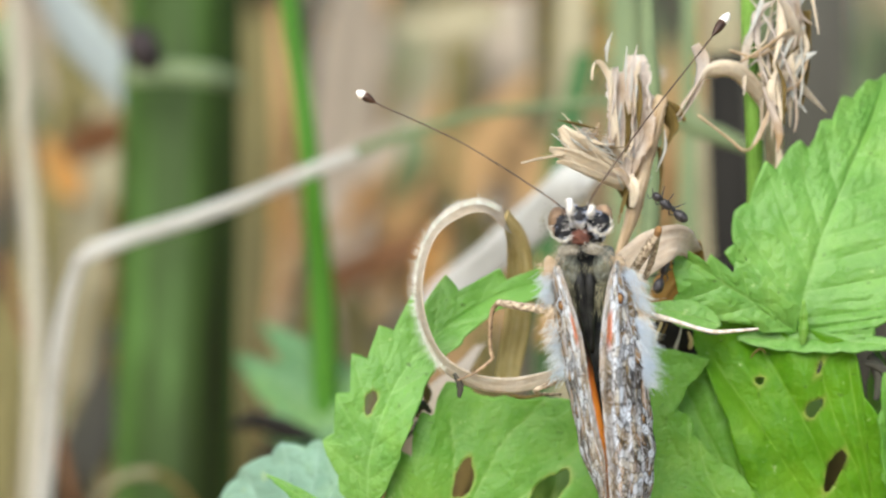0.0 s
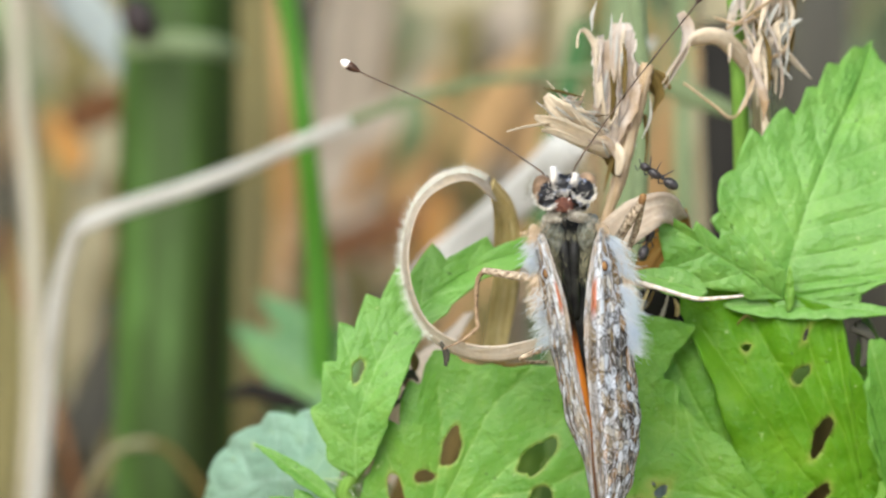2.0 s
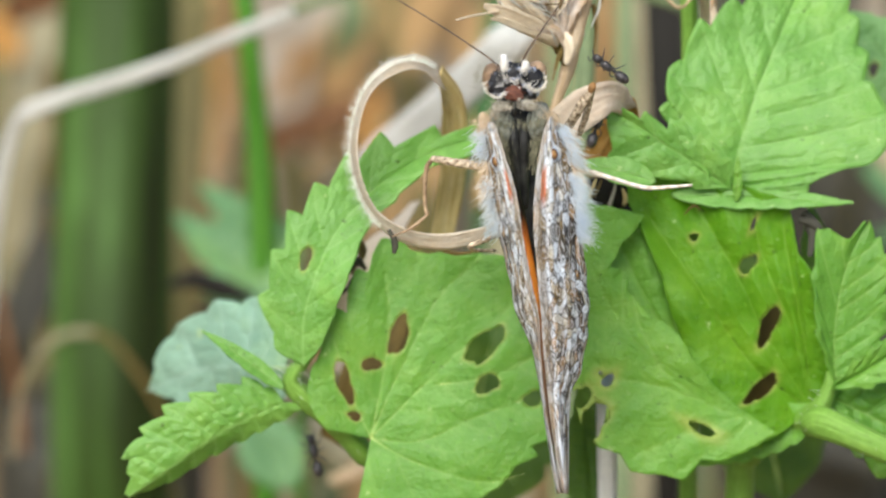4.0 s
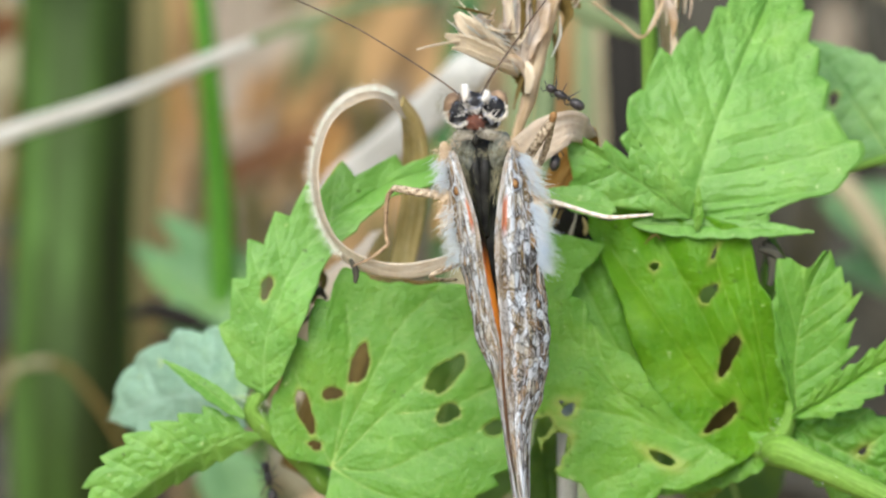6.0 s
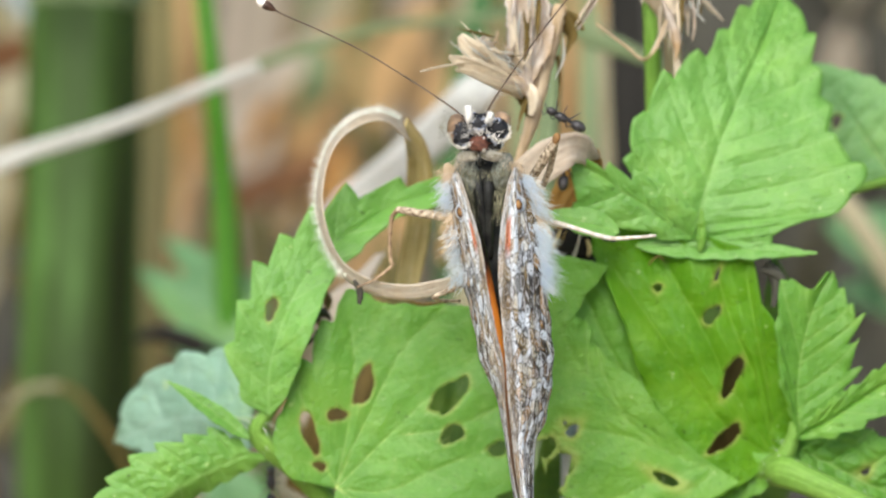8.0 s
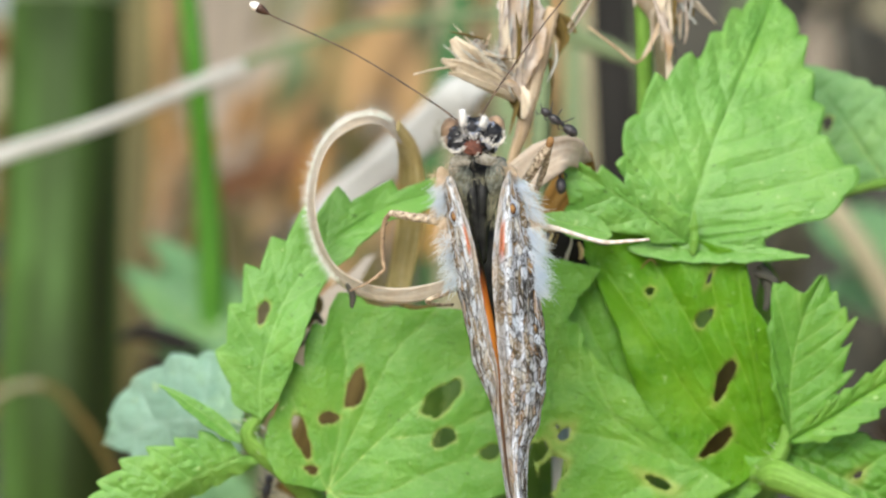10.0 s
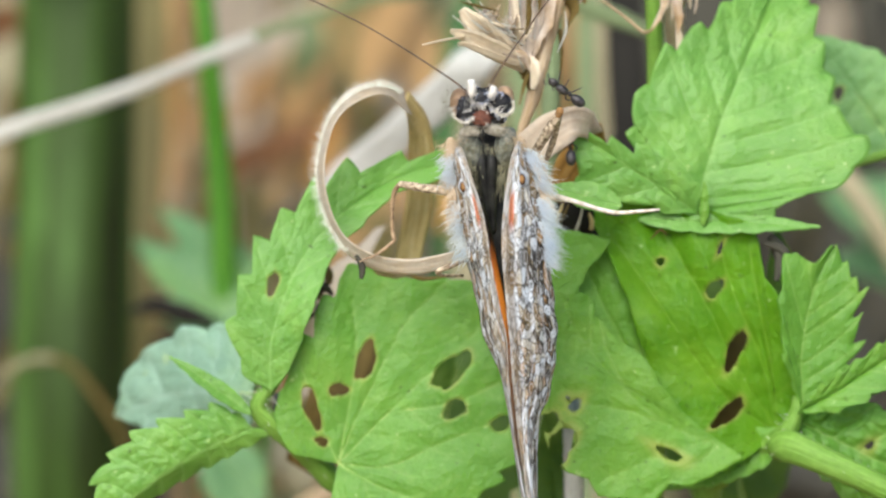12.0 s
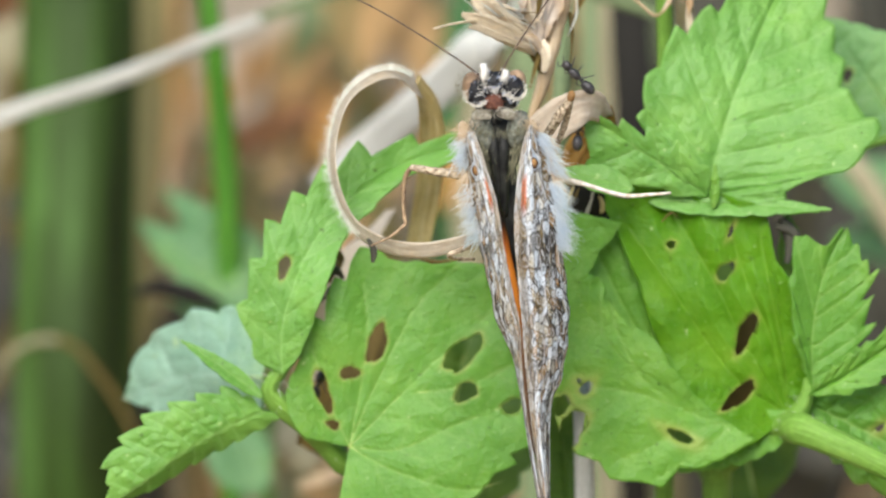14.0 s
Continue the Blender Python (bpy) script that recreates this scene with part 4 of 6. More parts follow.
    for mid, way, ln, w, m, lb in (
            ((-22.43, 12.41, -156), (0.05, 1, 0), 30, 3.4, FAR_ORANGE, "orange-tan withered leaf hanging upright"), ((-22.22, 0.47, -162.5), (0.1, 1, 0), 26, 3.6, FAR_GREY, "grey withered leaf hanging upright"),
            ((-15.95, 16.25, -156), (0.05, 1, 0.2), 26, 5.5, FAR_GREY, "grey-beige withered leaf"), ((-13.52, 8.22, -162.5), (0.5, 1, 0), 22, 5, FAR_ORANGE, "orange-brown withered leaf"),
            ((-14.38, 4.22, -143), (1, 0.35, 0), 14, 2.6, FAR_RUST, "rust-brown curled dead leaf"), ((-10.39, 17.87, -169), (0.1, 1, 0), 24, 4, FAR_TAN, "tan withered leaf"),
            ((-7.85, 16.25, -156), (-0.1, 1, 0), 26, 3, FAR_OLIVE, "olive-yellow withered leaf"), ((-4.05, 15.55, -162.5), (0.05, 1, 0), 26, 4.4, FAR_GREY, "grey-beige withered leaf"),
            ((-5.71, 0.9, -156), (0.5, 1, 0), 20, 5, FAR_ORANGE, "orange-brown withered leaf"), ((0.66, 18.88, -130), (0.15, 1, 0), 16, 2.4, STEM_THIN, "dark green upright leaf"),
            ((-33.6, 11.33, -143), (0.2, 1, 0), 24, 5, FAR_TAN, "tan withered leaf"), ((-36.05, 18.2, -149.5), (-0.3, 1, 0), 12, 5, FAR_OLIVE, "olive withered leaf"), ((-33.39, 13.09, -123.5), (1, 0.4, 0), 6, 2.6, FAR_RUST, "rust-brown curled dead leaf"),
            ((-34.02, -2.47, -143), (0.1, 1, 0), 24, 5, FAR_OLIVE, "olive withered leaf"), ((-23.3, -4.87, -130), (1, 0.1, 0), 9, 3, FAR_DARK, "dark added leaf"), ((12.99, 7.66, -117), (0.02, 1, 0), 24, 2.2, FAR_DARK, "dark added leaf"),
            # Dark leaves low on the left, added to darken the gaps there
            ((-34.01, -8.02, -120), (0.2, 1, 0), 16, 4, FAR_DARK, "dark added leaf"), ((-31.6, 0.44, -120), (-0.1, 1, 0), 16, 3.4, UMBER, "brown dead leaf"), ((-30.69, -14.23, -110), (0.3, 1, 0), 12, 4, FAR_DARK, "dark added leaf"), ((-21.17, -12.65, -110), (0.2, 1, 0), 14, 4, FAR_DARK, "dark added leaf"),
            # The dark leaves low on the right stand in for shade in the gaps
            ((28.96, 17.87, -169), (0.3, 1, 0), 40, 9, FAR_DARK, "dark grey dead leaf"), ((31.81, 15.39, -156), (-0.3, 1, 0), 30, 6, FAR_DARK, "dark grey dead leaf"), ((29.09, -7.48, -143), (0.4, 1, 0), 26, 7, FAR_DARK, "dark added leaf"),
            ((25.23, -17.16, -130), (0.2, 1, 0), 14, 6, FAR_DARK, "dark added leaf"), ((-11.68, -16.86, -91), (0.6, 1, 0), 7, 4.5, FAR_TAN, "tan dead leaf"), ((-8.68, -17.75, -58.5), (1, 0.6, 0), 5, 0.9, DRY_TAN, "pale straw fragment")):
        d = Vector(way).normalized()
        p = [tuple(Vector(mid) + d * ln * f + Vector((rng.uniform(-0.8, 0.8), 0, rng.uniform(-3, 3)))) for f in (-0.5, -0.2, 0.15, 0.5)]
        blade("withered_leaf", p, [w * 0.6, w, w * 0.95, w * 0.3], [(d.y, -d.x, rng.uniform(-0.5, 0.5))], m, lb + " in the litter", "dead leaf", "withered leaves", thick=0.3, n=40, grown=d.y > 0.8, cup=0.12, ragged=0.06, seed=int(w * 10))
    for p, w, m, lb in (([(-22.72, -6.43, -122), (-22.71, 5.74, -126), (-22.61, 13.92, -128), (-22.52, 28.71, -130)], 3.4, FAR_OLIVE, "olive withered leaf in the litter"),
                        ([(17.31, 0.84, -118), (17.77, 9.71, -120), (18.3, 17.77, -120), (18.84, 29.96, -122)], 4.6, FAR_DARK, "dark added leaf in the litter")):
        blade("withered_leaf", p, [w * 0.7, w, w, w * 0.6], [(1, 0, 0.2)], m, lb, "dead leaf", "withered leaves", thick=0.3, n=40, grown=True, cup=0.12, ragged=0.06, seed=int(w * 10))
    for b, t, w, m, lb in (((-16.86, 5.96, -150), (-15, 12.33, -152), 2.0, FAR_AMBER, "amber withered leaf"), ((-10.98, 1.71, -140), (-9.35, 7.55, -142), 2.2, FAR_AMBER, "amber withered leaf"), ((-19.44, -1.16, -118), (-18.3, 3.67, -120), 1.8, FAR_OLIVE, "olive withered leaf"),
                           ((-7.95, 12.58, -165), (-8.39, 19.93, -165), 2.0, FAR_AMBER, "amber withered leaf"), ((-13.86, -1.57, -120), (-11.48, 1.25, -122), 1.6, FAR_DARK, "dark added leaf"), ((-1.5, -1.5, -90), (-1.23, 4.27, -92), 1.2, FAR_AMBER, "amber withered leaf"),
                           ((-22.56, 4.69, -150), (-22.05, 11.03, -150), 1.4, FAR_AMBER, "amber withered leaf"), ((9.13, 13.14, -150), (9.97, 21.17, -150), 1.4, FAR_AMBER, "amber withered leaf")):
        mid = tuple((Vector(b) + Vector(t)) / 2 + Vector((0.5, 0, 1.5)))
        blade("withered_leaf", [b, mid, t], [w * 0.5, w, w * 0.3], [(1, 0.2, 0.4)], m, lb + " in the litter", "dead leaf", "withered leaves", thick=0.3, n=24, cup=0.15, ragged=0.12, seed=int(w * 10))
    mats = [(FAR_TAN, "tan withered grass blade"), (FAR_ORANGE, "orange-brown withered grass blade"), (FAR_GREY, "grey withered grass blade"), (FAR_GREEN, "yellowish green grass blade"), (FAR_DARK, "dark brown dead blade"), (FAR_OLIVE, "olive withered grass blade")]
    for k in range(90):
        z = -rng.uniform(150, 430)
        spread = 40 * (1 - z / 500) + 12
        x = rng.uniform(-spread, spread)
        m, lb = rng.choices(mats, (4, 1.6, 2.4, 2.4, 2.4, 2))[0]
        if x > spread * 0.35:
            m, lb = rng.choices(mats, (2, 0.5, 2, 2, 4, 1))[0]
        if x < -spread * 0.5:
            m, lb = rng.choices(mats, (3, 0, 2, 2, 2, 3))[0]
        lean, w = rng.uniform(-45, 45), rng.uniform(2.5, 6)
        y = -20 + z * 0.36
        blade("grass_blade", [(x - lean, y - 40, z), (x, 0, z), (x + lean * 1.2, 60, z - rng.uniform(0, 20)), (x + lean * 2, rng.uniform(70, 160), z - 20)],
              [w, w, w * 0.9, 0.8], [(1, rng.uniform(-0.2, 0.2), rng.uniform(-0.6, 0.6))], m, lb, group="grass blades", thick=0.4, n=24, m=4, cup=0.05, grown=True)


background_plants()


def litter_curtain():
    """Withered leaves caught among the blades behind, at all angles."""
    rng = random.Random(29)
    kinds = [(FAR_TAN, "tan"), (FAR_ORANGE, "orange-brown"), (FAR_GREY, "grey-beige"), (FAR_AMBER, "amber"), (FAR_RUST, "rust-brown"), (FAR_OLIVE, "olive"), (FAR_GREEN, "dull green"), (FAR_DARK, "dark brown")]
    for k in range(110):
        z = -rng.uniform(118, 200)
        reach = 25.5 * (500 - z) / 500
        x, y = rng.uniform(-reach * 1.35, reach * 1.2), rng.uniform(-16, 24) * (500 - z) / 500
        side = x / reach
        weights = (1, 0.2, 0.6, 0, 0.2, 0.5, 0.8, 9) if side > 0.5 else (3, 2.8, 2.4, 1.2, 0.7, 2.4, 2.4, 0.4) if side > -0.75 else (3, 1.5, 2, 0.3, 0.6, 1.5, 1.5, 1.5)
        m, colour = rng.choices(kinds, weights)[0]
        turn, ln, w = rng.gauss(1.57, 0.75), rng.uniform(5, 13), rng.uniform(2.2, 5)
        d = Vector((math.cos(turn), math.sin(turn), rng.uniform(-0.4, 0.4)))
        bow = Vector((rng.uniform(-1.5, 1.5), rng.uniform(-1, 1), rng.uniform(0, 2)))
        c = Vector((x, y, z))
        blade("withered_leaf", [tuple(c - d * ln / 2), tuple(c - d * ln / 6 + bow), tuple(c + d * ln / 5 + bow), tuple(c + d * ln / 2)], [w * 0.25, w, w * 0.8, 0.2], [(d.y, -d.x, rng.uniform(-0.6, 0.6))], m,
              colour + " withered leaf caught among the blades", "dead leaf", "withered leaves", thick=0.25, n=20, m=5, cup=0.15, ragged=0.1, seed=k)


litter_curtain()


# ---- the nettles ----
def sting(stops, n, length, seed):
    """Short stinging hairs along a stem."""
    rng = np.random.default_rng(seed)
    p = smooth(stops, 200)
    way = rng.normal(size=(n, 3)) * (1, 1, 0.5)
    return hairs(p[rng.integers(0, 200, n)], way, 0.6 + rng.uniform(0.3, 1, n) * length, 0.018, 0.1, seed)


def nettles():
    one = thing("nettle_plant", down((-6.15, -21.35, -14)), "green nettle with toothed leaves full of gnawed holes", "plant", "nettles")
    two = thing("nettle_plant", down((14.79, -21.43, -16)), "green nettle with broad toothed leaves and hairy stalks", "plant", "nettles")
    margin_leaf(two, [(13.63, -0.69, -8.8), (14.16, 1.85, -8.8), (15.17, 5.17, -9.2), (16.6, 8.66, -10.4), (17.99, 11.86, -12.2), (19.14, 15.03, -14.5)], [(13.65, -0.7), (10.87, 2.29), (9.88, 5), (10.54, 7.26), (11.73, 8.91), (13.19, 10.24), (14.52, 10.9), (15.84, 12.56), (17.43, 14.02), (18.96, 14.88)],
                [(13.65, -0.7), (16.77, -0.7), (19.62, 0.76), (21.94, 1.43), (23.73, 3.55), (22, 5.73), (21.61, 7.66), (20.94, 10.24), (20.41, 12.56), (18.96, 14.88)], "broad upright light green leaf", LEAF_YOUNG,
                teeth=(9, 10), depth=(0.7, 0.55), drop=(1.4, 0.7), quilt=0.26, cell=0.62, lag=2.6, wave=0.6, crease=0.1, seed=1, rib=0.0, sharp=0.9)
    margin_leaf(two, [(13.76, -0.23, -8.6), (12.09, 0.96, -8), (10.1, 2.28, -7.4), (8.44, 3.4, -7), (6.33, 4.61, -6.6)], [(13.73, -0.23), (10.9, 0.2), (8.4, 0.95), (6.93, 1.5), (6.73, 2.61), (6.34, 4.62)], [(13.73, -0.23), (13.6, 1.42), (12.61, 2.28), (11.22, 3.17), (9.7, 3.6), (8.19, 4.13), (6.34, 4.62)],
                "small toothed light green leaf", LEAF_YOUNG, teeth=(4, 5), depth=(0.6, 0.75), drop=(0.2, 0.3), quilt=0.18, lag=1.5, wave=0.3, seed=2, rib=0.0)
    leaf(two, (10.3, -0.55, -8.9), (20.88, -0.89, -7.6), (0.02, 0.5, 0.85), 0.75, 0.85, "yellow-green leaf seen edge-on", LEAF_YOUNG, teeth=7, depth=0.2, quilt=0.2, bend=0.02, seed=3)
    lobed_leaf(two, (18.58, -13.17, -10.2), [(15.43, -15.36), (13.31, -13.61), (12.12, -11.62), (11.52, -10.16), (10.66, -8.24), (9.77, -5.33), (8.67, -2.81), (7.75, -1.03), (7.75, 0.4), (8.3, 1.2), (10.3, 0.9), (12.2, 0.3), (14.1, 0.03), (17.08, -0.96), (17.45, -2.62), (17.65, -3.94), (18.61, -5.26), (19.2, -7.91), (19.6, -10.89)],
               (0.0, -0.05, 1), "yellow-green lobed leaf with gnawed holes", LEAF_DEEP,
               [[(18.54, -13.14), (15.1, -10.56), (11.79, -5.93), (9.01, -1.95)], [(18.54, -13.14), (15.76, -8.57), (13.44, -3.94), (11.12, -0.3)], [(18.54, -13.14), (17.41, -8.57), (15.76, -4.6), (14.6, -0.3)], [(18.54, -13.14), (18.08, -9.24), (17.41, -5.93), (16.75, -1.95)]],
               teeth=22, depth=0.03, quilt=0.22, wave=1.0, pleat=0.6, arch=1.0, seed=4, rib=0.0, scorch=0.07,
               holes=(((11.61, -3.04), (0.3, 0.27), 0), ((14.75, -4.6), (0.62, 0.42), 40), ((15.94, -8.24), (1.2, 0.48), 68), ((15.58, -11.87), (1.2, 0.46), 48), ((15.08, -2.22), (0.55, 0.13), 70)))
    lobed_leaf(two, (11.14, -10.58, -9.9), [(8.49, -11.91), (6.67, -8.59), (5.9, -4.61), (7.17, -1.63), (8.82, -0.96), (10.15, -2.62), (11.08, -6.6)], (0.0, -0.03, 1), "mid green leaf lobe tucked under the others", LEAF_MID,
               [[(11.15, -10.58), (8.82, -6.6), (7.17, -3.28)], [(11.15, -10.58), (9.98, -5.94), (9.16, -1.96)]], teeth=8, depth=0.03, quilt=0.15, wave=0.3, seed=41, rib=0.0, na=120)
    lobed_leaf(two, (3.17, -6.57, -7.7), [(4, -0.96), (5.75, -1.12), (7.4, -1.42), (8.66, -1.78), (7.93, -2.84), (7.34, -3.3), (7.07, -4.13), (6.64, -4.69), (7.76, -5.25), (7.6, -6.11), (8.72, -7.37), (10.71, -8.69), (11.47, -10.08), (12.95, -11.86), (14.24, -13.02), (16.72, -14.24), (14.94, -15.36), (13.08, -16.16), (12.09, -15.99), (11.04, -17.22), (9.78, -16.88), (7.93, -16.69), (7.53, -15.7), (6.01, -15.23), (5.09, -14.24)],
               (0.05, 0.0, 1), "light green leaf with coarse teeth and brown gnawed edges", LEAF_MID,
               [[(18.21, -13.51), (14.41, -13.51), (11.1, -11.86), (7.47, -8.23), (5.15, -3.93)], [(14.41, -13.51), (11.1, -14.51), (8.13, -15.83)], [(13.75, -13.35), (10.11, -11.86), (6.48, -11.2)], [(9.78, -10.87), (8.46, -8.23), (7.8, -5.58)], [(7.47, -8.23), (7.47, -4.59), (8.46, -1.95)], [(15.07, -13.68), (13.08, -15.17), (10.77, -16.65)]],
               teeth=34, depth=0.03, quilt=0.16, scorch=0.26, wave=0.5, pleat=0.14, seed=5, rib=0.0,
               holes=(((6.58, -11.37), (0.45, 0.3), 30), ((6.21, -10.94), (0.2, 0.14), 0), ((5.75, -13.78), (1.15, 0.75), 70), ((12.09, -14.24), (0.8, 0.3), -20), ((4.99, -12.36), (0.75, 0.5), 50)))
    margin_leaf(two, [(19.84, -11.61, -8.4), (19.76, -8.56, -8), (20.41, -4.92, -7.8), (21.62, -2.12, -8.2)], [(19.83, -11.6), (18.77, -8.23), (18.54, -5.58), (18.64, -3.44), (19.3, -2.35), (20.35, -3.11), (21.61, -2.11)], [(19.83, -11.6), (21.81, -9.95), (23.06, -8.23), (23.06, -6.58), (23.26, -4.99), (22.8, -3.87), (22.27, -2.87), (21.61, -2.11)],
                "deeply toothed bright green leaf", LEAF, teeth=(7, 9), depth=(0.3, 0.8), lead=1.1, drop=(0.9, -0.3), quilt=0.08, cell=0.6, lag=2.2, wave=0.7, seed=6, rib=0.0, sharp=1.25)
    margin_leaf(two, [(19.56, -11.86, -8), (21.66, -10.7, -7.6), (23.64, -9.38, -7.6), (25.64, -8.23, -8), (27.72, -6.98, -8.6)], [(19.56, -11.86), (21.01, -10.28), (22.53, -9.15), (24.05, -8.1), (25.64, -7.07), (27.69, -6.97)], [(19.56, -11.86), (21.68, -11.73), (23.66, -11.07), (25.38, -9.81), (26.63, -8.56), (27.69, -6.97)],
                "small bright green leaf", LEAF, sharp=1.1, teeth=(8, 7), depth=(0.4, 0.4), drop=(0.4, 0.2), quilt=0.1, cell=0.7, lag=1.8, seed=7, rib=0.03, crease=0.15)
    margin_leaf(two, [(19.49, -12.3, -9.6), (22.08, -13.56, -9.6), (24.74, -14.89, -9.8), (28.42, -16.4, -10.4)], [(19.49, -12.3), (20.75, -11.73), (22.47, -11.3), (24.06, -11.44), (25.72, -12.1), (27.38, -13.23), (28.37, -16.37)], [(19.49, -12.3), (20.42, -14.55), (22.08, -16.54), (24.4, -17.7), (26.72, -17.53), (28.37, -16.37)],
                "bright green toothed leaf with a brown spot", LEAF, teeth=(7, 6), depth=(0.5, 0.5), quilt=0.35, cell=0.8, seed=8, rib=0.03, scorch=0.3, holes=(((23.83, -13.79), (0.3, 0.22), 20),))
    leaf(two, (26.23, 3.08, -20), (21.16, 10.44, -20), (0, 0.1, 1), 3.185, 3.185, "pale green leaf with a brown spot", LEAF_SOFT, teeth=7, depth=0.15, quilt=0.25, seed=14,
         holes=(((22.51, 6.96, -20)[:2], (0.292, 0.422), 0),))
    leaf(two, (19.25, -13.29, -9.8), (10.82, -16.39, -10.4), (0.05, 0.1, 1), 1.3, 1.56, "yellow-green leaf low on the stem", LEAF_MID, teeth=8, depth=0.25, quilt=0.25, rib_size=0.5, seed=17)
    leaf(two, (14.07, -0.89, -8), (14.15, 1.62, -7.4), (0.1, 0.2, 1), 0.26, 0.292, "tiny upright sprouting leaf", LEAF_MID, teeth=3, depth=0.1, quilt=0.1, seed=16)
    leaf(two, (9.3, 0.2, -6), (5.1, 1.5, -5.2), (0, 0.35, 0.9), 0.845, 0.91, "tiny pale green leaf", LEAF_YOUNG, teeth=3, depth=0.1, quilt=0.1, seed=15)
    lobed_leaf(one, (-7.28, -14.82, -9), [(-9.87, -14.27), (-10.99, -11.89), (-10.13, -9.73), (-9.93, -8.24), (-9.47, -7.08), (-8.67, -7.52), (-8.61, -6.12), (-8.08, -4.8), (-7.42, -5.2), (-7.22, -4.14), (-6.75, -3.18), (-6.09, -3.15), (-4.5, -4.01), (-2.12, -4.07), (0.53, -4.14), (2.58, -4.14), (4.3, -5.26), (4.5, -7.91), (4.01, -11.22), (3.38, -13.87), (3.58, -14.67), (2.05, -15.26), (2.58, -15.79), (1.19, -16.39), (0.53, -17.38), (-1.46, -18.51), (-5.43, -20.49), (-8.08, -18.84)],
               (0.02, 0.05, 1), "large light green lobed leaf with gnawed holes", LEAF,
               [[(-7.28, -14.82, -9), (-5.13, -12.67, -9), (-2.81, -10.36, -9), (-1.16, -9.03, -9), (0.66, -7.38, -9), (2.51, -5.46, -9)], [(-7.28, -14.82, -9), (-6.12, -12.01, -9), (-4.47, -8.7, -9), (-3.31, -6.58, -9), (-0.73, -4, -9)],
                [(-7.28, -14.82, -9), (-4.47, -14.99, -9), (-1.49, -13.73, -9), (1.49, -12.57, -9), (3.51, -12.08, -9)], [(-7.28, -14.82, -9), (-6.58, -11.22, -9), (-6.22, -7.91, -9), (-6.42, -5.26, -9)], [(-7.28, -14.82, -9), (-8.4, -12.21, -9), (-9.4, -9.23, -9)],
                [(-3.47, -11.68, -9), (-0.83, -11.35, -9), (1.49, -10.42, -9), (3.51, -9.56, -9)], [(-7.28, -14.82, -9), (-4.76, -16.18, -9), (-0.79, -17.34, -9), (1.85, -16.84, -9)]],
               teeth=44, depth=0.045, quilt=0.16, wave=0.7, pleat=0.2, arch=0.5, seed=9, rib=0.03, scorch=0.06,
               holes=(((-5.65, -8.79, -8.5)[:2], (1.17, 0.552), 66), ((-7.24, -10.48, -8.5)[:2], (0.552, 0.422), -5), ((-8.83, -11.54, -8.5)[:2], (1.203, 0.488), 110), ((-8.23, -13.52, -8.5)[:2], (0.39, 0.292), 0),
                      ((-0.59, -9.35, -8.5)[:2], (1.56, 0.618), 48), ((-0.46, -11.63, -8.5)[:2], (0.845, 0.455), 28), ((2.28, -12.46, -8.5)[:2], (0.65, 0.422), 10)))
    margin_leaf(one, [(-11.17, -10.54, -8), (-11.16, -7.89, -7.6), (-10.43, -5.25, -7.4), (-9.18, -2.61, -7.6), (-7.08, -0.3, -8.4), (-4.11, 1.76, -9.6), (-0.33, 2.96, -11)], [(-11.18, -10.55), (-12.64, -9.49), (-13.5, -7.11), (-13.03, -4.73), (-11.84, -2.02), (-10.39, -0.3), (-8.73, 1.29), (-6.75, 2.41), (-3.97, 2.94), (-2.25, 3.28), (-0.86, 3.41), (-0.33, 2.94)], [(-11.18, -10.55), (-10.12, -9.3), (-9.33, -7.38), (-8.34, -4.73), (-7.34, -2.35), (-5.76, -0.76), (-4.1, 0.83), (-2.65, 1.42), (-1.12, 1.89), (-0.33, 2.94)],
                "elongated toothed light green leaf", LEAF_YOUNG, sharp=1.0, teeth=(9, 9), depth=(0.95, 0.12), lead=0.8, drop=(0.2, 0.8), quilt=0.11, cell=0.9, lag=1.5, wave=0.4, seed=10, rib=0.025, holes=(((-11.06, -4.29), (0.33, 0.7), -8),))
    margin_leaf(one, [(-12.38, -10.87, -16), (-14.96, -10.82, -18), (-17.76, -11.08, -21), (-21, -12.44, -24)], [(-12.48, -10.96), (-12.99, -13.56), (-15.36, -13.83), (-18.06, -13.33), (-19.58, -12.89), (-20.83, -12.35)], [(-12.48, -10.96), (-12.31, -8.08), (-14.34, -7), (-17.05, -7.41), (-19.21, -8.76), (-20.29, -10.11), (-20.83, -12.35)],
                "pale bluish underside of a turned leaf", LEAF_PALE, teeth=(6, 7), depth=(0.4, 0.6), quilt=0.2, lag=1.2, wave=0.6, seed=11, rib=0.06, sharp=0.6)
    margin_leaf(one, [(-12.31, -12.74, -8.6), (-15, -13.91, -8), (-17.23, -15.22, -7.6), (-19.28, -16.74, -7.6), (-21.41, -18.21, -8)], [(-12.29, -12.72), (-11.5, -13.12), (-14.34, -14.67), (-16.49, -15.76), (-18.8, -17.22), (-21.41, -18.21)], [(-12.29, -12.72), (-14.01, -11.53), (-16.65, -12.06), (-18.77, -12.92), (-20.22, -14.04), (-21.21, -15.33), (-21.41, -18.21)],
                "lance-shaped toothed light green leaf", LEAF_YOUNG, teeth=(9, 9), depth=(0.2, 0.75), lead=0.9, drop=(-1.2, 0.3), quilt=0.2, cell=0.8, lag=1.3, wave=0.3, seed=12, rib=0.04)
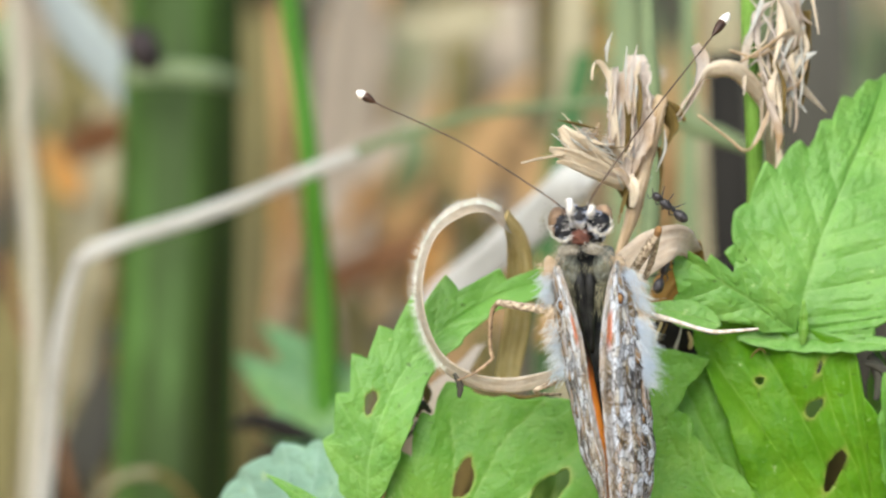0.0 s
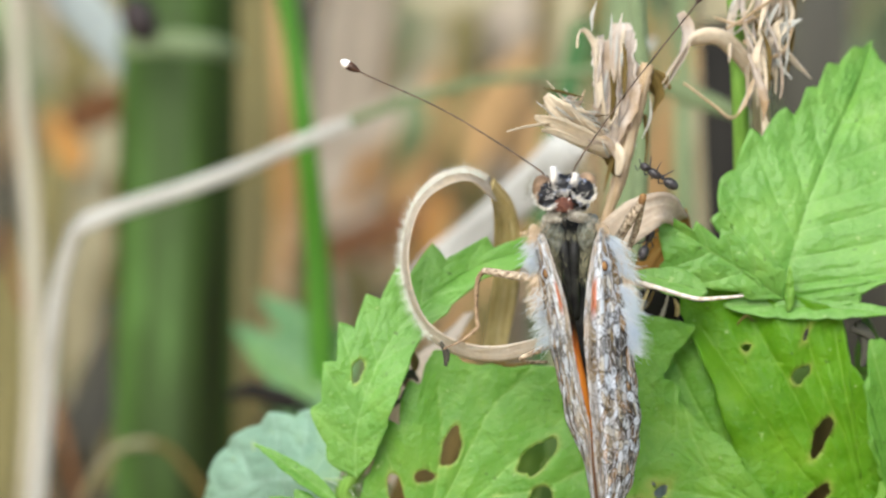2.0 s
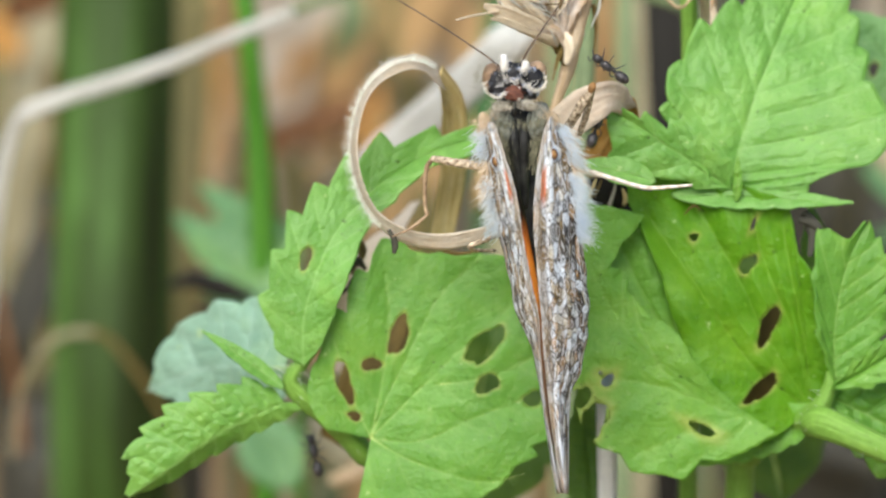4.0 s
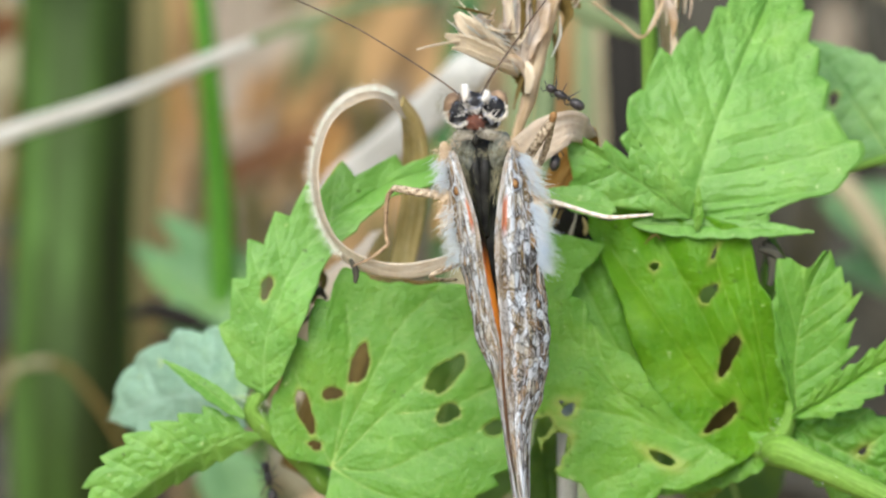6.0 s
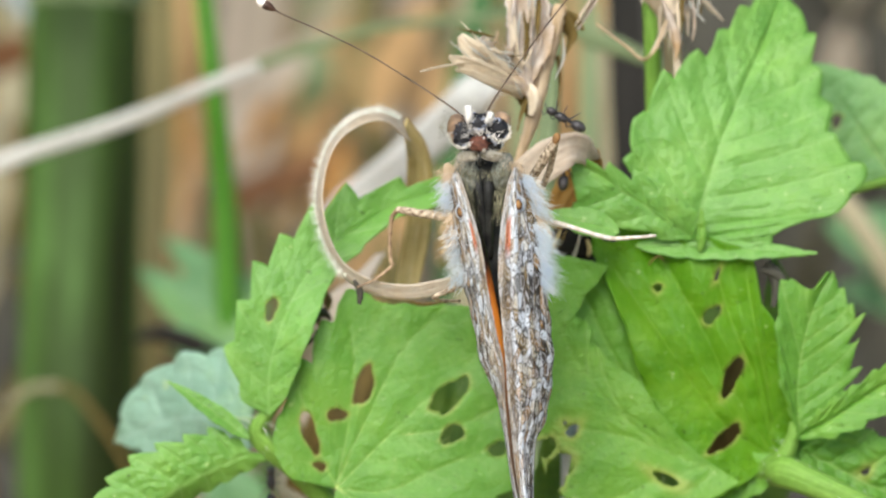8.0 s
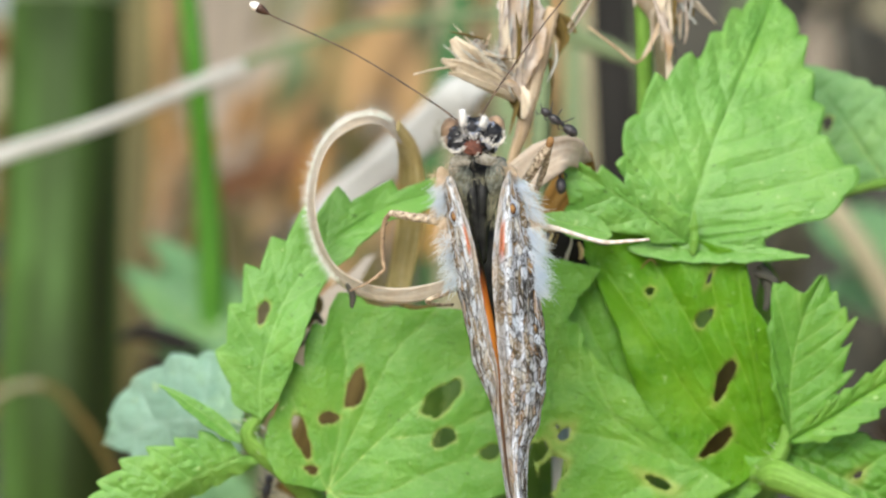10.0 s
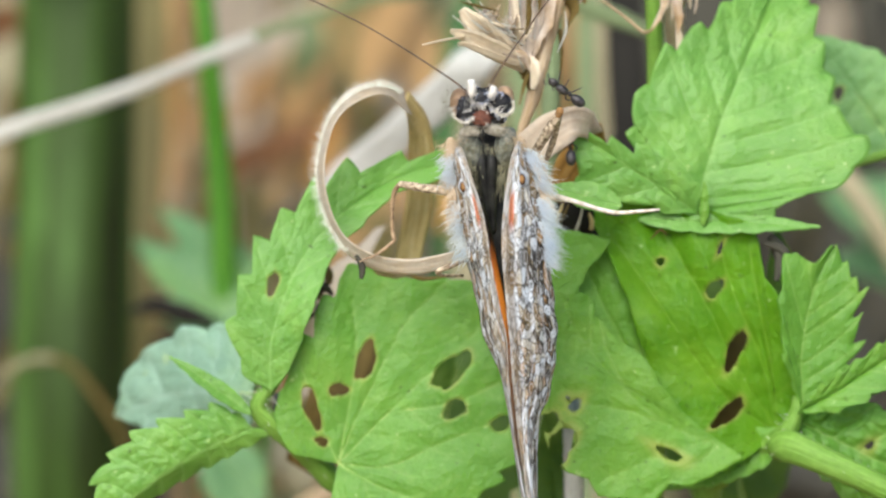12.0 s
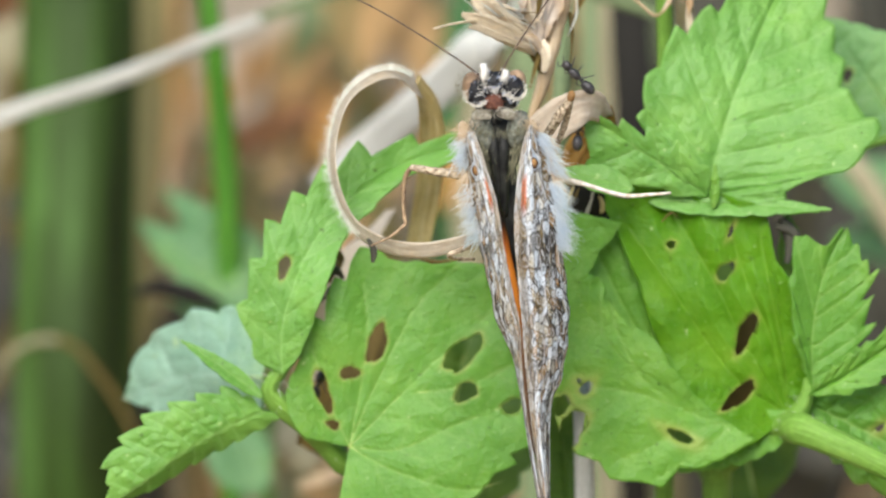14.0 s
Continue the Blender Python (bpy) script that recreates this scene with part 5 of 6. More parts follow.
    leaf(one, (-12.35, -11.92, -8), (-16.87, -8.4, -7), (0.2, 0.4, 1), 0.552, 0.552, "narrow folded young leaf", LEAF_YOUNG, teeth=4, depth=0.1, quilt=0.1, fold=0.3, seed=13)
    path = [(-6.47, -18.15, -13), (-7.84, -15.65, -11), (-9.75, -13.62, -9.6), (-11.39, -12.28, -9), (-11.91, -11.42, -8.7), (-11.18, -10.15, -8.5), (-10.13, -8.84, -8.9), (-9.21, -7.26, -9.4)]
    part("stem", tube(rooted((-6.15, -21.35, -14)) + path, [1.2, 1.2, 1.1, 1.0, 0.9, 0.75, 0.68, 0.62, 0.6, 0.5, 0.4, 0.34, 0.2], 14, 90, 4, 0.1), STEM, one)
    part("stinging_hairs", sting(path, 70, 0.9, 1), GLOSS_HAIR, one, "fine pale stinging hairs", "stuff")
    path = [(14.43, -18.04, -15), (15.21, -15.64, -13), (17.14, -14.32, -11), (18.79, -13.2, -9), (19.5, -11.87, -8.5), (19.57, -10.87, -8.5)]
    part("stem", tube(rooted((14.79, -21.43, -16)) + path, [1.2, 1.2, 1.1, 1.0, 1.0, 0.8, 0.7, 0.65, 0.6, 0.4, 0.25], 14, 80, 4, 0.08), STEM, two)
    part("stinging_hairs", sting(path[:5], 40, 0.7, 2), GLOSS_HAIR, two, "fine pale stinging hairs", "stuff")
    path = [(18.33, -13.93, -8.6), (19.08, -13.77, -7.6), (20.96, -14.53, -6.6), (22.85, -15.38, -6.2), (25.54, -16.69, -6), (28.83, -18.4, -6)]
    part("leaf_stalk", tube(path, [0.7, 0.98, 0.82, 0.74, 0.72, 0.7], 12, 30, 3, 0.08), STEM, two)
    part("stinging_hairs", sting(path, 60, 0.9, 3), GLOSS_HAIR, two, "fine pale stinging hairs", "stuff")
    part("leaf_stalk", tube([(22.62, 2.5, -13), (24.46, 3.11, -14.5), (26.38, 3.52, -16), (28.84, 4.01, -18)], [0.2, 0.3, 0.32, 0.3], 8, 20), STEM, two)
    # These lower leaves carry their shade in a darker green
    leaf(one, (-2.87, -20.82, -26), (0.55, -6.12, -26), (0.1, 0.2, 1), 5.525, 5.525, "green leaf under the others, coloured as shaded", LEAF_SHADE, teeth=8, depth=0.15, quilt=0.25, seed=31)
    leaf(two, (17.43, -19.26, -30), (13.99, -2.72, -30), (0.1, 0.2, 1), 4.875, 4.875, "green leaf under the others, coloured as shaded", LEAF_SHADE, teeth=8, depth=0.15, quilt=0.25, seed=32)
    leaf(one, (5.75, -21.47, -17), (5.25, -11.08, -18), (0.1, 0.1, 1), 1.495, 1.495, "olive green leaf under the others, coloured as shaded", LEAF_SHADE, teeth=8, depth=0.15, quilt=0.25, seed=33)
    leaf(two, (20.29, -14.03, -15), (18.82, -0.97, -16), (0.1, 0.1, 1), 1.95, 1.95, "olive green leaf under the others, coloured as shaded", LEAF_SHADE, teeth=8, depth=0.15, quilt=0.25, seed=34)
    for b, t, w, m in (((-9.16, -11.55, -24), (-6.29, -2.7, -26), 3.0, FAR_GREY), ((-9.6, -15.51, -20), (-5.22, -6.74, -21), 4.6, UMBER), ((14.06, -14.84, -20), (17.14, -5.38, -21), 4.0, UMBER)):
        d = thing("withered_leaf", b, "withered leaf hanging in the shade under the nettle", "dead leaf", "withered leaves")
        part("blade", ribbon([b, tuple((Vector(b) + Vector(t)) / 2 + Vector((0.4, 0.3, 0.8))), t], [w * 0.5, w, w * 0.5], [(0.9, 0.4, 0.2)], 0.2, 30, 9, 0.15, 0.08, 5), m, d)
    g = thing("dead_stalk", down((6.55, -15.34, -14)), "grey weathered dead stalk behind the leaves", "plant stem")
    part("stem", tube(rooted((6.68, -18.68, -14)) + [(6.58, -15.34, -14), (6.37, -10.7, -16), (5.93, -5.35, -18)], [0.7, 0.7, 0.65, 0.6, 0.6, 0.6, 0.55, 0.5], 10, 50), DRY_GREY, g)


nettles()


# ---- dry strands round the butterfly ----
def dry_strands():
    ring = thing("curled_dry_blade", (0.52, -2.25, -2), "hairy dry grass blade curled into a ring", "grass blade")
    path = [(0.72, -2.09, -2), (-0.78, -2.81, -2), (-3.07, -3.27, -3), (-5.37, -2.88, -4), (-7.09, -1.61, -5), (-8.07, 0.69, -5), (-8.21, 2.99, -5), (-7.52, 5.35, -5), (-6.12, 6.74, -6), (-4.58, 7.09, -7), (-3.18, 6.32, -9), (-2.52, 4.68, -11), (-2.4, 2.03, -13), (-2.74, -0.63, -14), (-3.31, -3.48, -15)]
    acr = [(0, 0.8, 0.7), (0, 0.9, 0.6), (0.05, 0.9, 0.7), (0.3, 0.6, 0.9), (0.35, 0.3, 1), (0.4, 0, 1), (0.4, 0, 1), (0.35, -0.2, 1), (0.2, -0.5, 1), (0, -0.4, 1), (-0.2, -0.4, 1), (-0.7, -0.2, 0.5), (-1, 0, -0.1), (-1, 0, -0.3), (-1, 0, -0.3)]
    part("blade", ribbon(path[:11], [0.7, 0.9, 1.1, 1.3, 1.4, 1.4, 1.4, 1.5, 1.6, 1.7, 1.9], acr[:11], 0.16, 120, 7, 0.08), DRY_RING, ring)
    part("blade_end", ribbon(path[10:], [1.7, 1.6, 1.6, 1.6, 1.4], acr[10:], 0.14, 40, 7, 0.08), DRY_OLIVE, ring, "olive-brown end of the blade")
    rng = np.random.default_rng(3)
    pts = smooth(path, 400)[105:275]
    ctr = np.array((-5.22, 1.84, -5))
    sel = rng.integers(0, len(pts), 1500)
    out = unit(pts[sel] - ctr)
    roots = pts[sel] + np.stack([np.zeros(1500), np.zeros(1500), rng.uniform(-0.7, 0.7, 1500)], 1) + out * 0.1
    part("hair_fringe", hairs(roots, out + rng.normal(size=(1500, 3)) * 0.4, rng.uniform(0.2, 0.75, 1500), 0.006, 0.5), GLOSS_HAIR, ring, "fine white hairs", "stuff")
    roll = thing("rolled_dry_leaf", (2.83, 3.33, -7), "tan dry leaf rolled over at its end", "dry leaf")
    part("blade", ribbon([(2.77, 2.27, -7), (3.98, 3.52, -5.5), (5.28, 4.56, -4.8), (6.6, 5.09, -4.8), (7.43, 4.9, -6), (7.66, 4.33, -8)], [1.6, 2.2, 2.3, 2.0, 1.5, 1.2],
                         [(0.6, -0.75, 0.2), (0.6, -0.75, 0.1), (0.5, -0.8, -0.1), (0.3, -0.8, -0.4), (0.1, -0.6, -0.8), (-0.2, -0.4, -0.9)], 0.14, 60, 7, 0.1), ROLL, roll)
    part("inner_side", ribbon([(7.53, 5.12, -8), (7.29, 3.84, -9.5), (6.57, 2.29, -10.5), (5.68, 0.53, -11)], [1.2, 2.3, 2.5, 2.0], [(0.95, 0.25, 0.2)], 0.14, 40, 7, 0.1), ROLL_IN, roll, "orange-brown inner side")
    head = thing("broken_dry_stalk", (4, 5.98, -8), "broken dry stalk with frayed papery fibres", "dry plant")
    part("stem", tube([(3.17, 3.67, -8.6), (3.77, 5.48, -8.2), (4.23, 6.97, -8), (4.82, 9.61, -8), (5.48, 12.25, -8), (5.88, 13.57, -8)], [0.2, 0.32, 0.44, 0.5, 0.52, 0.36], 12, 40, rough=0.06), DRY_TAN, head)
    part("husk", ribbon([(4.3, 7.47, -8.6), (3.9, 10.29, -8.8), (3.71, 12.94, -9), (3.91, 16, -9.6)], [1.0, 2.4, 2.7, 1.3], [(1, 0.1, 0.2)], 0.18, 60, 13, 0.14, 0.22, 4), HUSK, head, "papery pale husk")
    part("husk", ribbon([(3.82, 8.87, -7.2), (3.95, 10.58, -7), (4.16, 12.9, -7.4), (4.29, 15.02, -7.9)], [0.9, 2.3, 2.9, 2.5], [(1, 0.1, 0.25)], 0.12, 70, 15, 0.2, 0.16, 14), HUSK, head, "broad ragged papery husk")
    for k, (p, w, m) in enumerate((
            ([(3.99, 8.27, -7), (2.17, 9.51, -6), (0.72, 10.54, -5), (-0.07, 11.65, -5)], [0.9, 1.7, 1.9, 0.5], CREAM),
            ([(3.82, 8.26, -6.5), (2, 9.23, -5.5), (0.53, 9.95, -5), (-0.66, 10.47, -5)], [0.9, 1.5, 1.4, 0.35], CREAM),
            ([(3.49, 8.39, -6.2), (1.84, 9.03, -5.2), (0.59, 9.55, -5), (-0.26, 9.68, -5)], [0.4, 0.6, 0.5, 0.2], CREAM),
            ([(0.2, 10.08, -5), (-1.18, 9.85, -5), (-2.3, 9.58, -5)], [0.25, 0.17, 0.1], CREAM),
            ([(3.3, 9.92, -7), (2.97, 12.56, -7), (2.77, 14.56, -8), (2.18, 15.49, -8), (1.85, 15.16, -8), (1.78, 14.5, -8)], [0.7, 0.8, 0.7, 0.45, 0.3, 0.2], CREAM),
            ([(4.09, 8.4, -7), (3.69, 7.45, -7), (3.36, 6.13, -7)], [0.9, 0.7, 0.3], UMBER),
            ([(3.88, 8.72, -6.4), (4.21, 8.06, -6.2), (4.08, 7.08, -6.6)], [0.9, 0.8, 0.3], CREAM),
            ([(5.88, 12.92, -8.5), (6.48, 11.61, -9), (5.96, 10.16, -9)], [1.2, 1.3, 0.4], UMBER),
            ([(5.49, 13.12, -8.5), (6.65, 12.67, -9), (7.21, 12.08, -9)], [1.0, 0.8, 0.3], UMBER),
            ([(5.69, 10.61, -8.5), (5.82, 8.97, -9), (5.72, 7.58, -9)], [0.35, 0.2, 0.1], UMBER),
            ([(5.03, 15.38, -9), (4.56, 13.26, -8.6), (4.69, 10.28, -8.6)], [0.9, 1.1, 0.4], HUSK),
            ([(0.53, 10.81, -5.5), (1.12, 11.47, -5.7), (1.64, 11.74, -6)], [0.4, 0.7, 0.2], HUSK),
            ([(1.25, 10.81, -5.6), (1.84, 11.22, -6), (2.17, 11.95, -6.4)], [0.4, 0.8, 0.3], DRY_TAN),
            ([(2.17, 9.91, -6.3), (2.77, 10.57, -6.7), (3.17, 11.58, -7.4)], [0.6, 1.1, 0.6], HUSK),
            ([(3.33, 8.6, -7), (3.1, 10.59, -7.6), (3.04, 12.92, -8.2), (3.17, 15.24, -8.6)], [0.5, 1.1, 1.0, 0.6], HUSK),
            ([(4.66, 8.29, -8.2), (4.43, 10.94, -8.4), (4.56, 13.59, -8.6), (4.83, 15.58, -9)], [0.5, 1.0, 1.1, 0.7], HUSK),
            ([(4.09, 6.96, -7.6), (3.82, 7.78, -7.2), (3.16, 8.6, -6.8)], [0.4, 0.8, 0.3], UMBER),
            ([(2.43, 8.98, -6), (3.42, 8.98, -6), (4.08, 7.93, -6.5)], [0.5, 0.8, 0.4], HUSK),
            ([(4.33, 9.61, -8.2), (4, 11.59, -8.2), (4.23, 13.92, -8.6)], [0.3, 0.4, 0.2], UMBER))):
        part("fibre", ribbon(p, w, [(0.4, 0.6, 0.6)], 0.1, 30, 5, 0.14, 0.2, k), m, head)
    blade("withered_leaf", [(-9.64, -8.45, -22), (-8.08, -5.38, -20), (-6.56, -3.01, -20), (-4.89, -0.98, -22)], [1.2, 2.8, 2.6, 1.0], [(0.9, 0.5, 0.2)], FAR_GREY, "grey withered leaf caught between the nettle leaves", "dead leaf", "withered leaves", thick=0.15, n=30, cup=0.12, ragged=0.1, seed=8)
    for k, (p, w, m) in enumerate((
            ([(-8.77, -5.28, -11), (-8.1, -4.45, -10.5), (-7.57, -4.95, -10.5)], [0.2, 0.5, 0.2], FAR_DARK), ([(-9.27, -6.61, -11), (-8.7, -6.01, -10.5), (-8.43, -5.45, -10.5)], [0.15, 0.35, 0.1], FAR_DARK),
            # First, a wide black ribbon painting the shade of the gap under the leg
            ([(5.0, -0.5, -11.2), (6.65, -0.8, -11.4), (8.3, -0.9, -11.2)], [2.4, 3.6, 2.8], FAR_BLACK), ([(7.05, 0.3, -9), (6.95, -0.36, -8.8), (6.69, -1.22, -9)], [0.1, 0.16, 0.2], STRAW), ([(5.89, 0.36, -8.8), (5.72, -0.1, -8.6), (5.49, -0.56, -8.6), (5.39, -1.09, -8.8)], [0.2, 0.42, 0.5, 0.2], DRY_OLIVE), ([(6.22, 0.3, -8.9), (6.02, -0.17, -8.7), (5.76, -0.69, -8.7)], [0.12, 0.3, 0.15], UMBER), ([(7.42, -0.17, -9.2), (7.58, -0.7, -9.2), (7.49, -1.16, -9.3)], [0.15, 0.35, 0.2], DRY_OLIVE), ([(7.97, 1.02, -6.4), (8.17, 0.92, -6.3), (8.63, 0.82, -6.3), (9.09, 0.69, -6.6)], [0.1, 0.2, 0.12, 0.08], FAR_BLACK), ([(8.67, 0.23, -8.9), (8.87, 0.36, -8.9), (9.14, 0.1, -9)], [0.2, 0.45, 0.2], FAR_BLACK), ([(7.55, -1.29, -8.9), (7.78, -1.42, -8.8), (7.88, -1.56, -8.9)], [0.15, 0.3, 0.15], FAR_BLACK), ([(11.04, -1.69, -8.3), (11.3, -1.36, -8.2), (11.64, -1.16, -8.2), (11.97, -1.42, -8.3)], [0.06, 0.1, 0.1, 0.06], UMBER),
            ([(18.06, -1.49, -9), (18.56, -2.61, -9), (18.33, -4.14, -9)], [0.5, 1.1, 0.4], FAR_DARK), ([(17.66, -1.95, -8.8), (18.71, -2.35, -8.6), (19.11, -3.27, -8.6)], [0.3, 0.5, 0.2], FAR_DARK),
            ([(-8.45, -2.63, -12), (-7.85, -3.96, -12), (-8.45, -5.29, -12)], [0.5, 0.9, 0.4], UMBER), ([(-6.15, -2.58, -3.4), (-5.76, -3.24, -3.4), (-5.83, -3.96, -3.6)], [0.25, 0.4, 0.15], FAR_DARK),
            ([(-3.1, -3.79, -7.6), (-2.11, -3.99, -7.6), (-0.46, -3.79, -7.6)], [0.12, 0.25, 0.12], UMBER), ([(7.76, 0.23, -6), (8.42, -0.16, -6), (9.14, -0.3, -6)], [0.1, 0.2, 0.1], FAR_DARK))):
        bit = thing("dry_fragment_gap_shade", p[0], "dark withered scrap and painted gap shade on the nettle", "dead leaf", "dry fragments")
        part("scrap", ribbon(p, w, [(0.5, 0.7, 0.4)], 0.1, 20, 5, 0.15, 0.25, 90 + k), m, bit)
    arch = thing("arched_dry_strand", (6.32, 11.78, -9), "arching tan dry strands with frayed ends", "dry plant")
    for k, (p, w, m) in enumerate((
            ([(6.29, 11.81, -9), (7.31, 13.43, -9), (8.47, 14.86, -9), (9.96, 15.12, -9), (11.32, 14.04, -10.5), (12.25, 12.61, -12), (12.65, 9.74, -15), (12.64, 6.42, -17)], [0.5, 0.9, 1.1, 1.2, 1.0, 0.9, 1.0, 0.7], CREAM),
            ([(12.12, 12.68, -9.5), (11.46, 10.96, -9.5), (10.73, 10.43, -9.5), (9.8, 11.13, -9.5), (7.98, 12.49, -9.5)], [0.28, 0.25, 0.25, 0.22, 0.18], DRY_TAN),
            ([(6.82, 12.11, -9), (7.87, 13.93, -9), (8.27, 15.58, -9), (7.81, 16.58, -9)], [0.5, 0.9, 1.0, 0.6], HUSK),
            ([(12.61, 9.42, -16), (12.8, 12.7, -13), (13.15, 15.98, -11), (13.35, 19.63, -11)], [0.7, 0.9, 1.0, 0.9], DRY_PALE),
            ([(13.98, 12.99, -11), (14.28, 15.31, -11), (14.35, 18.63, -11)], [0.5, 0.8, 0.8], UMBER),
            ([(10.45, 15.58, -9), (12.11, 16.58, -9), (13.43, 17.57, -9)], [0.2, 0.4, 0.3], DRY_TAN),
            ([(9.79, 16.24, -9), (11.46, 15.93, -9.5), (13.13, 16.94, -10)], [0.15, 0.35, 0.3], DRY_TAN),
            ([(11.8, 14.29, -10), (12.8, 15.61, -10), (13.96, 16.61, -10)], [0.3, 0.5, 0.3], UMBER),
            ([(11.47, 14.95, -10), (12.46, 13.96, -10), (13.79, 14.29, -10), (14.45, 15.95, -10)], [0.2, 0.3, 0.25, 0.2], DRY_TAN),
            ([(13.13, 12.63, -10), (12.63, 13.96, -10), (12.13, 16.61, -10)], [0.3, 0.35, 0.3], UMBER))):
        part("fibre", ribbon(p, w, [(0.5, 0.6, 0.5)], 0.12, 36, 5, 0.1, 0.12, 30 + k), m, arch)
    sr = random.Random(17)
    for k in range(46):
        q = Vector((3.1, 9.59, -6.6)).lerp(Vector((0.53, 11.47, -5.2)), sr.random()) + Vector((sr.gauss(0, 0.35), sr.gauss(0, 0.5), sr.gauss(0, 0.3)))
        way = Vector((-1 + sr.gauss(0, 0.35), 0.45 + sr.gauss(0, 0.4), sr.gauss(0.1, 0.3))).normalized() * sr.uniform(0.5, 1.5)
        part("fibre", ribbon([tuple(q - way), tuple(q + Vector((0, 0, sr.uniform(0, 0.25)))), tuple(q + way * 0.9)], [0.06, sr.uniform(0.08, 0.34), 0.03], [(0.4, sr.uniform(0.4, 0.9), 0.5)], 0.06, 12, 4, 0.15, 0.25, 200 + k),
             sr.choice((CREAM, CREAM, HUSK, DRY_PALE, UMBER)), head)
    for k in range(26):
        q = Vector((3.99, 12.57, -7.2)) + Vector((sr.gauss(0, 0.7), sr.gauss(0, 1.9), sr.uniform(-0.4, 0.6)))
        way = Vector((sr.gauss(0.08, 0.12), 1, sr.gauss(0, 0.15))).normalized() * sr.uniform(0.8, 2.2)
        part("fibre", ribbon([tuple(q - way), tuple(q + Vector((sr.gauss(0, 0.1), 0, 0.12))), tuple(q + way)], [0.05, sr.uniform(0.1, 0.4), 0.04], [(1, 0, sr.uniform(-0.2, 0.5))], 0.06, 14, 4, 0.15, 0.2, 260 + k),
             sr.choice((HUSK, HUSK, CREAM, DRY_PALE, UMBER)), head)
    fr = random.Random(21)
    for k in range(44):
        a = Vector((12.9, 16.0, -10)) + Vector((fr.gauss(0, 0.75), fr.gauss(0, 2.2), fr.uniform(-1, 1)))
        d = Vector((fr.gauss(0, 0.3), fr.choice((-1, 1)), fr.gauss(0, 0.2))) * fr.uniform(1.1, 2.7)
        e = Vector((fr.gauss(0, 0.5), fr.gauss(0, 0.5), fr.gauss(0, 0.4)))
        part("fibre", ribbon([tuple(a - d), tuple(a + e), tuple(a + d)], [0.1, fr.uniform(0.18, 0.75), 0.08], [(1, fr.uniform(-0.5, 0.5), 0.4)], 0.09, 18, 5, 0.14, 0.2, 70 + k), fr.choice((CREAM, HUSK, DRY_PALE, CREAM, HUSK, DRY_RING, UMBER)), arch)
    stalk("green_stalk", [(11.47, 0.7, -13), (11.4, 8.04, -13), (11.25, 12.68, -12), (11.05, 16.67, -12), (10.85, 23, -12)], [0.55, 0.5, 0.5, 0.5, 0.45], STEM, "green plant stalk with dry strands round it", "plant stem", n=40)
    stalk("green_stalk", [(5.14, 0.72, -24), (5.48, 8.21, -24), (5.59, 12.98, -24), (5.25, 17.06, -24), (4.97, 23.54, -24)], [0.5, 0.5, 0.5, 0.5, 0.45], FAR_GREEN, "grey-green plant stalk behind the dry husk", "plant stem", n=40)


dry_strands()


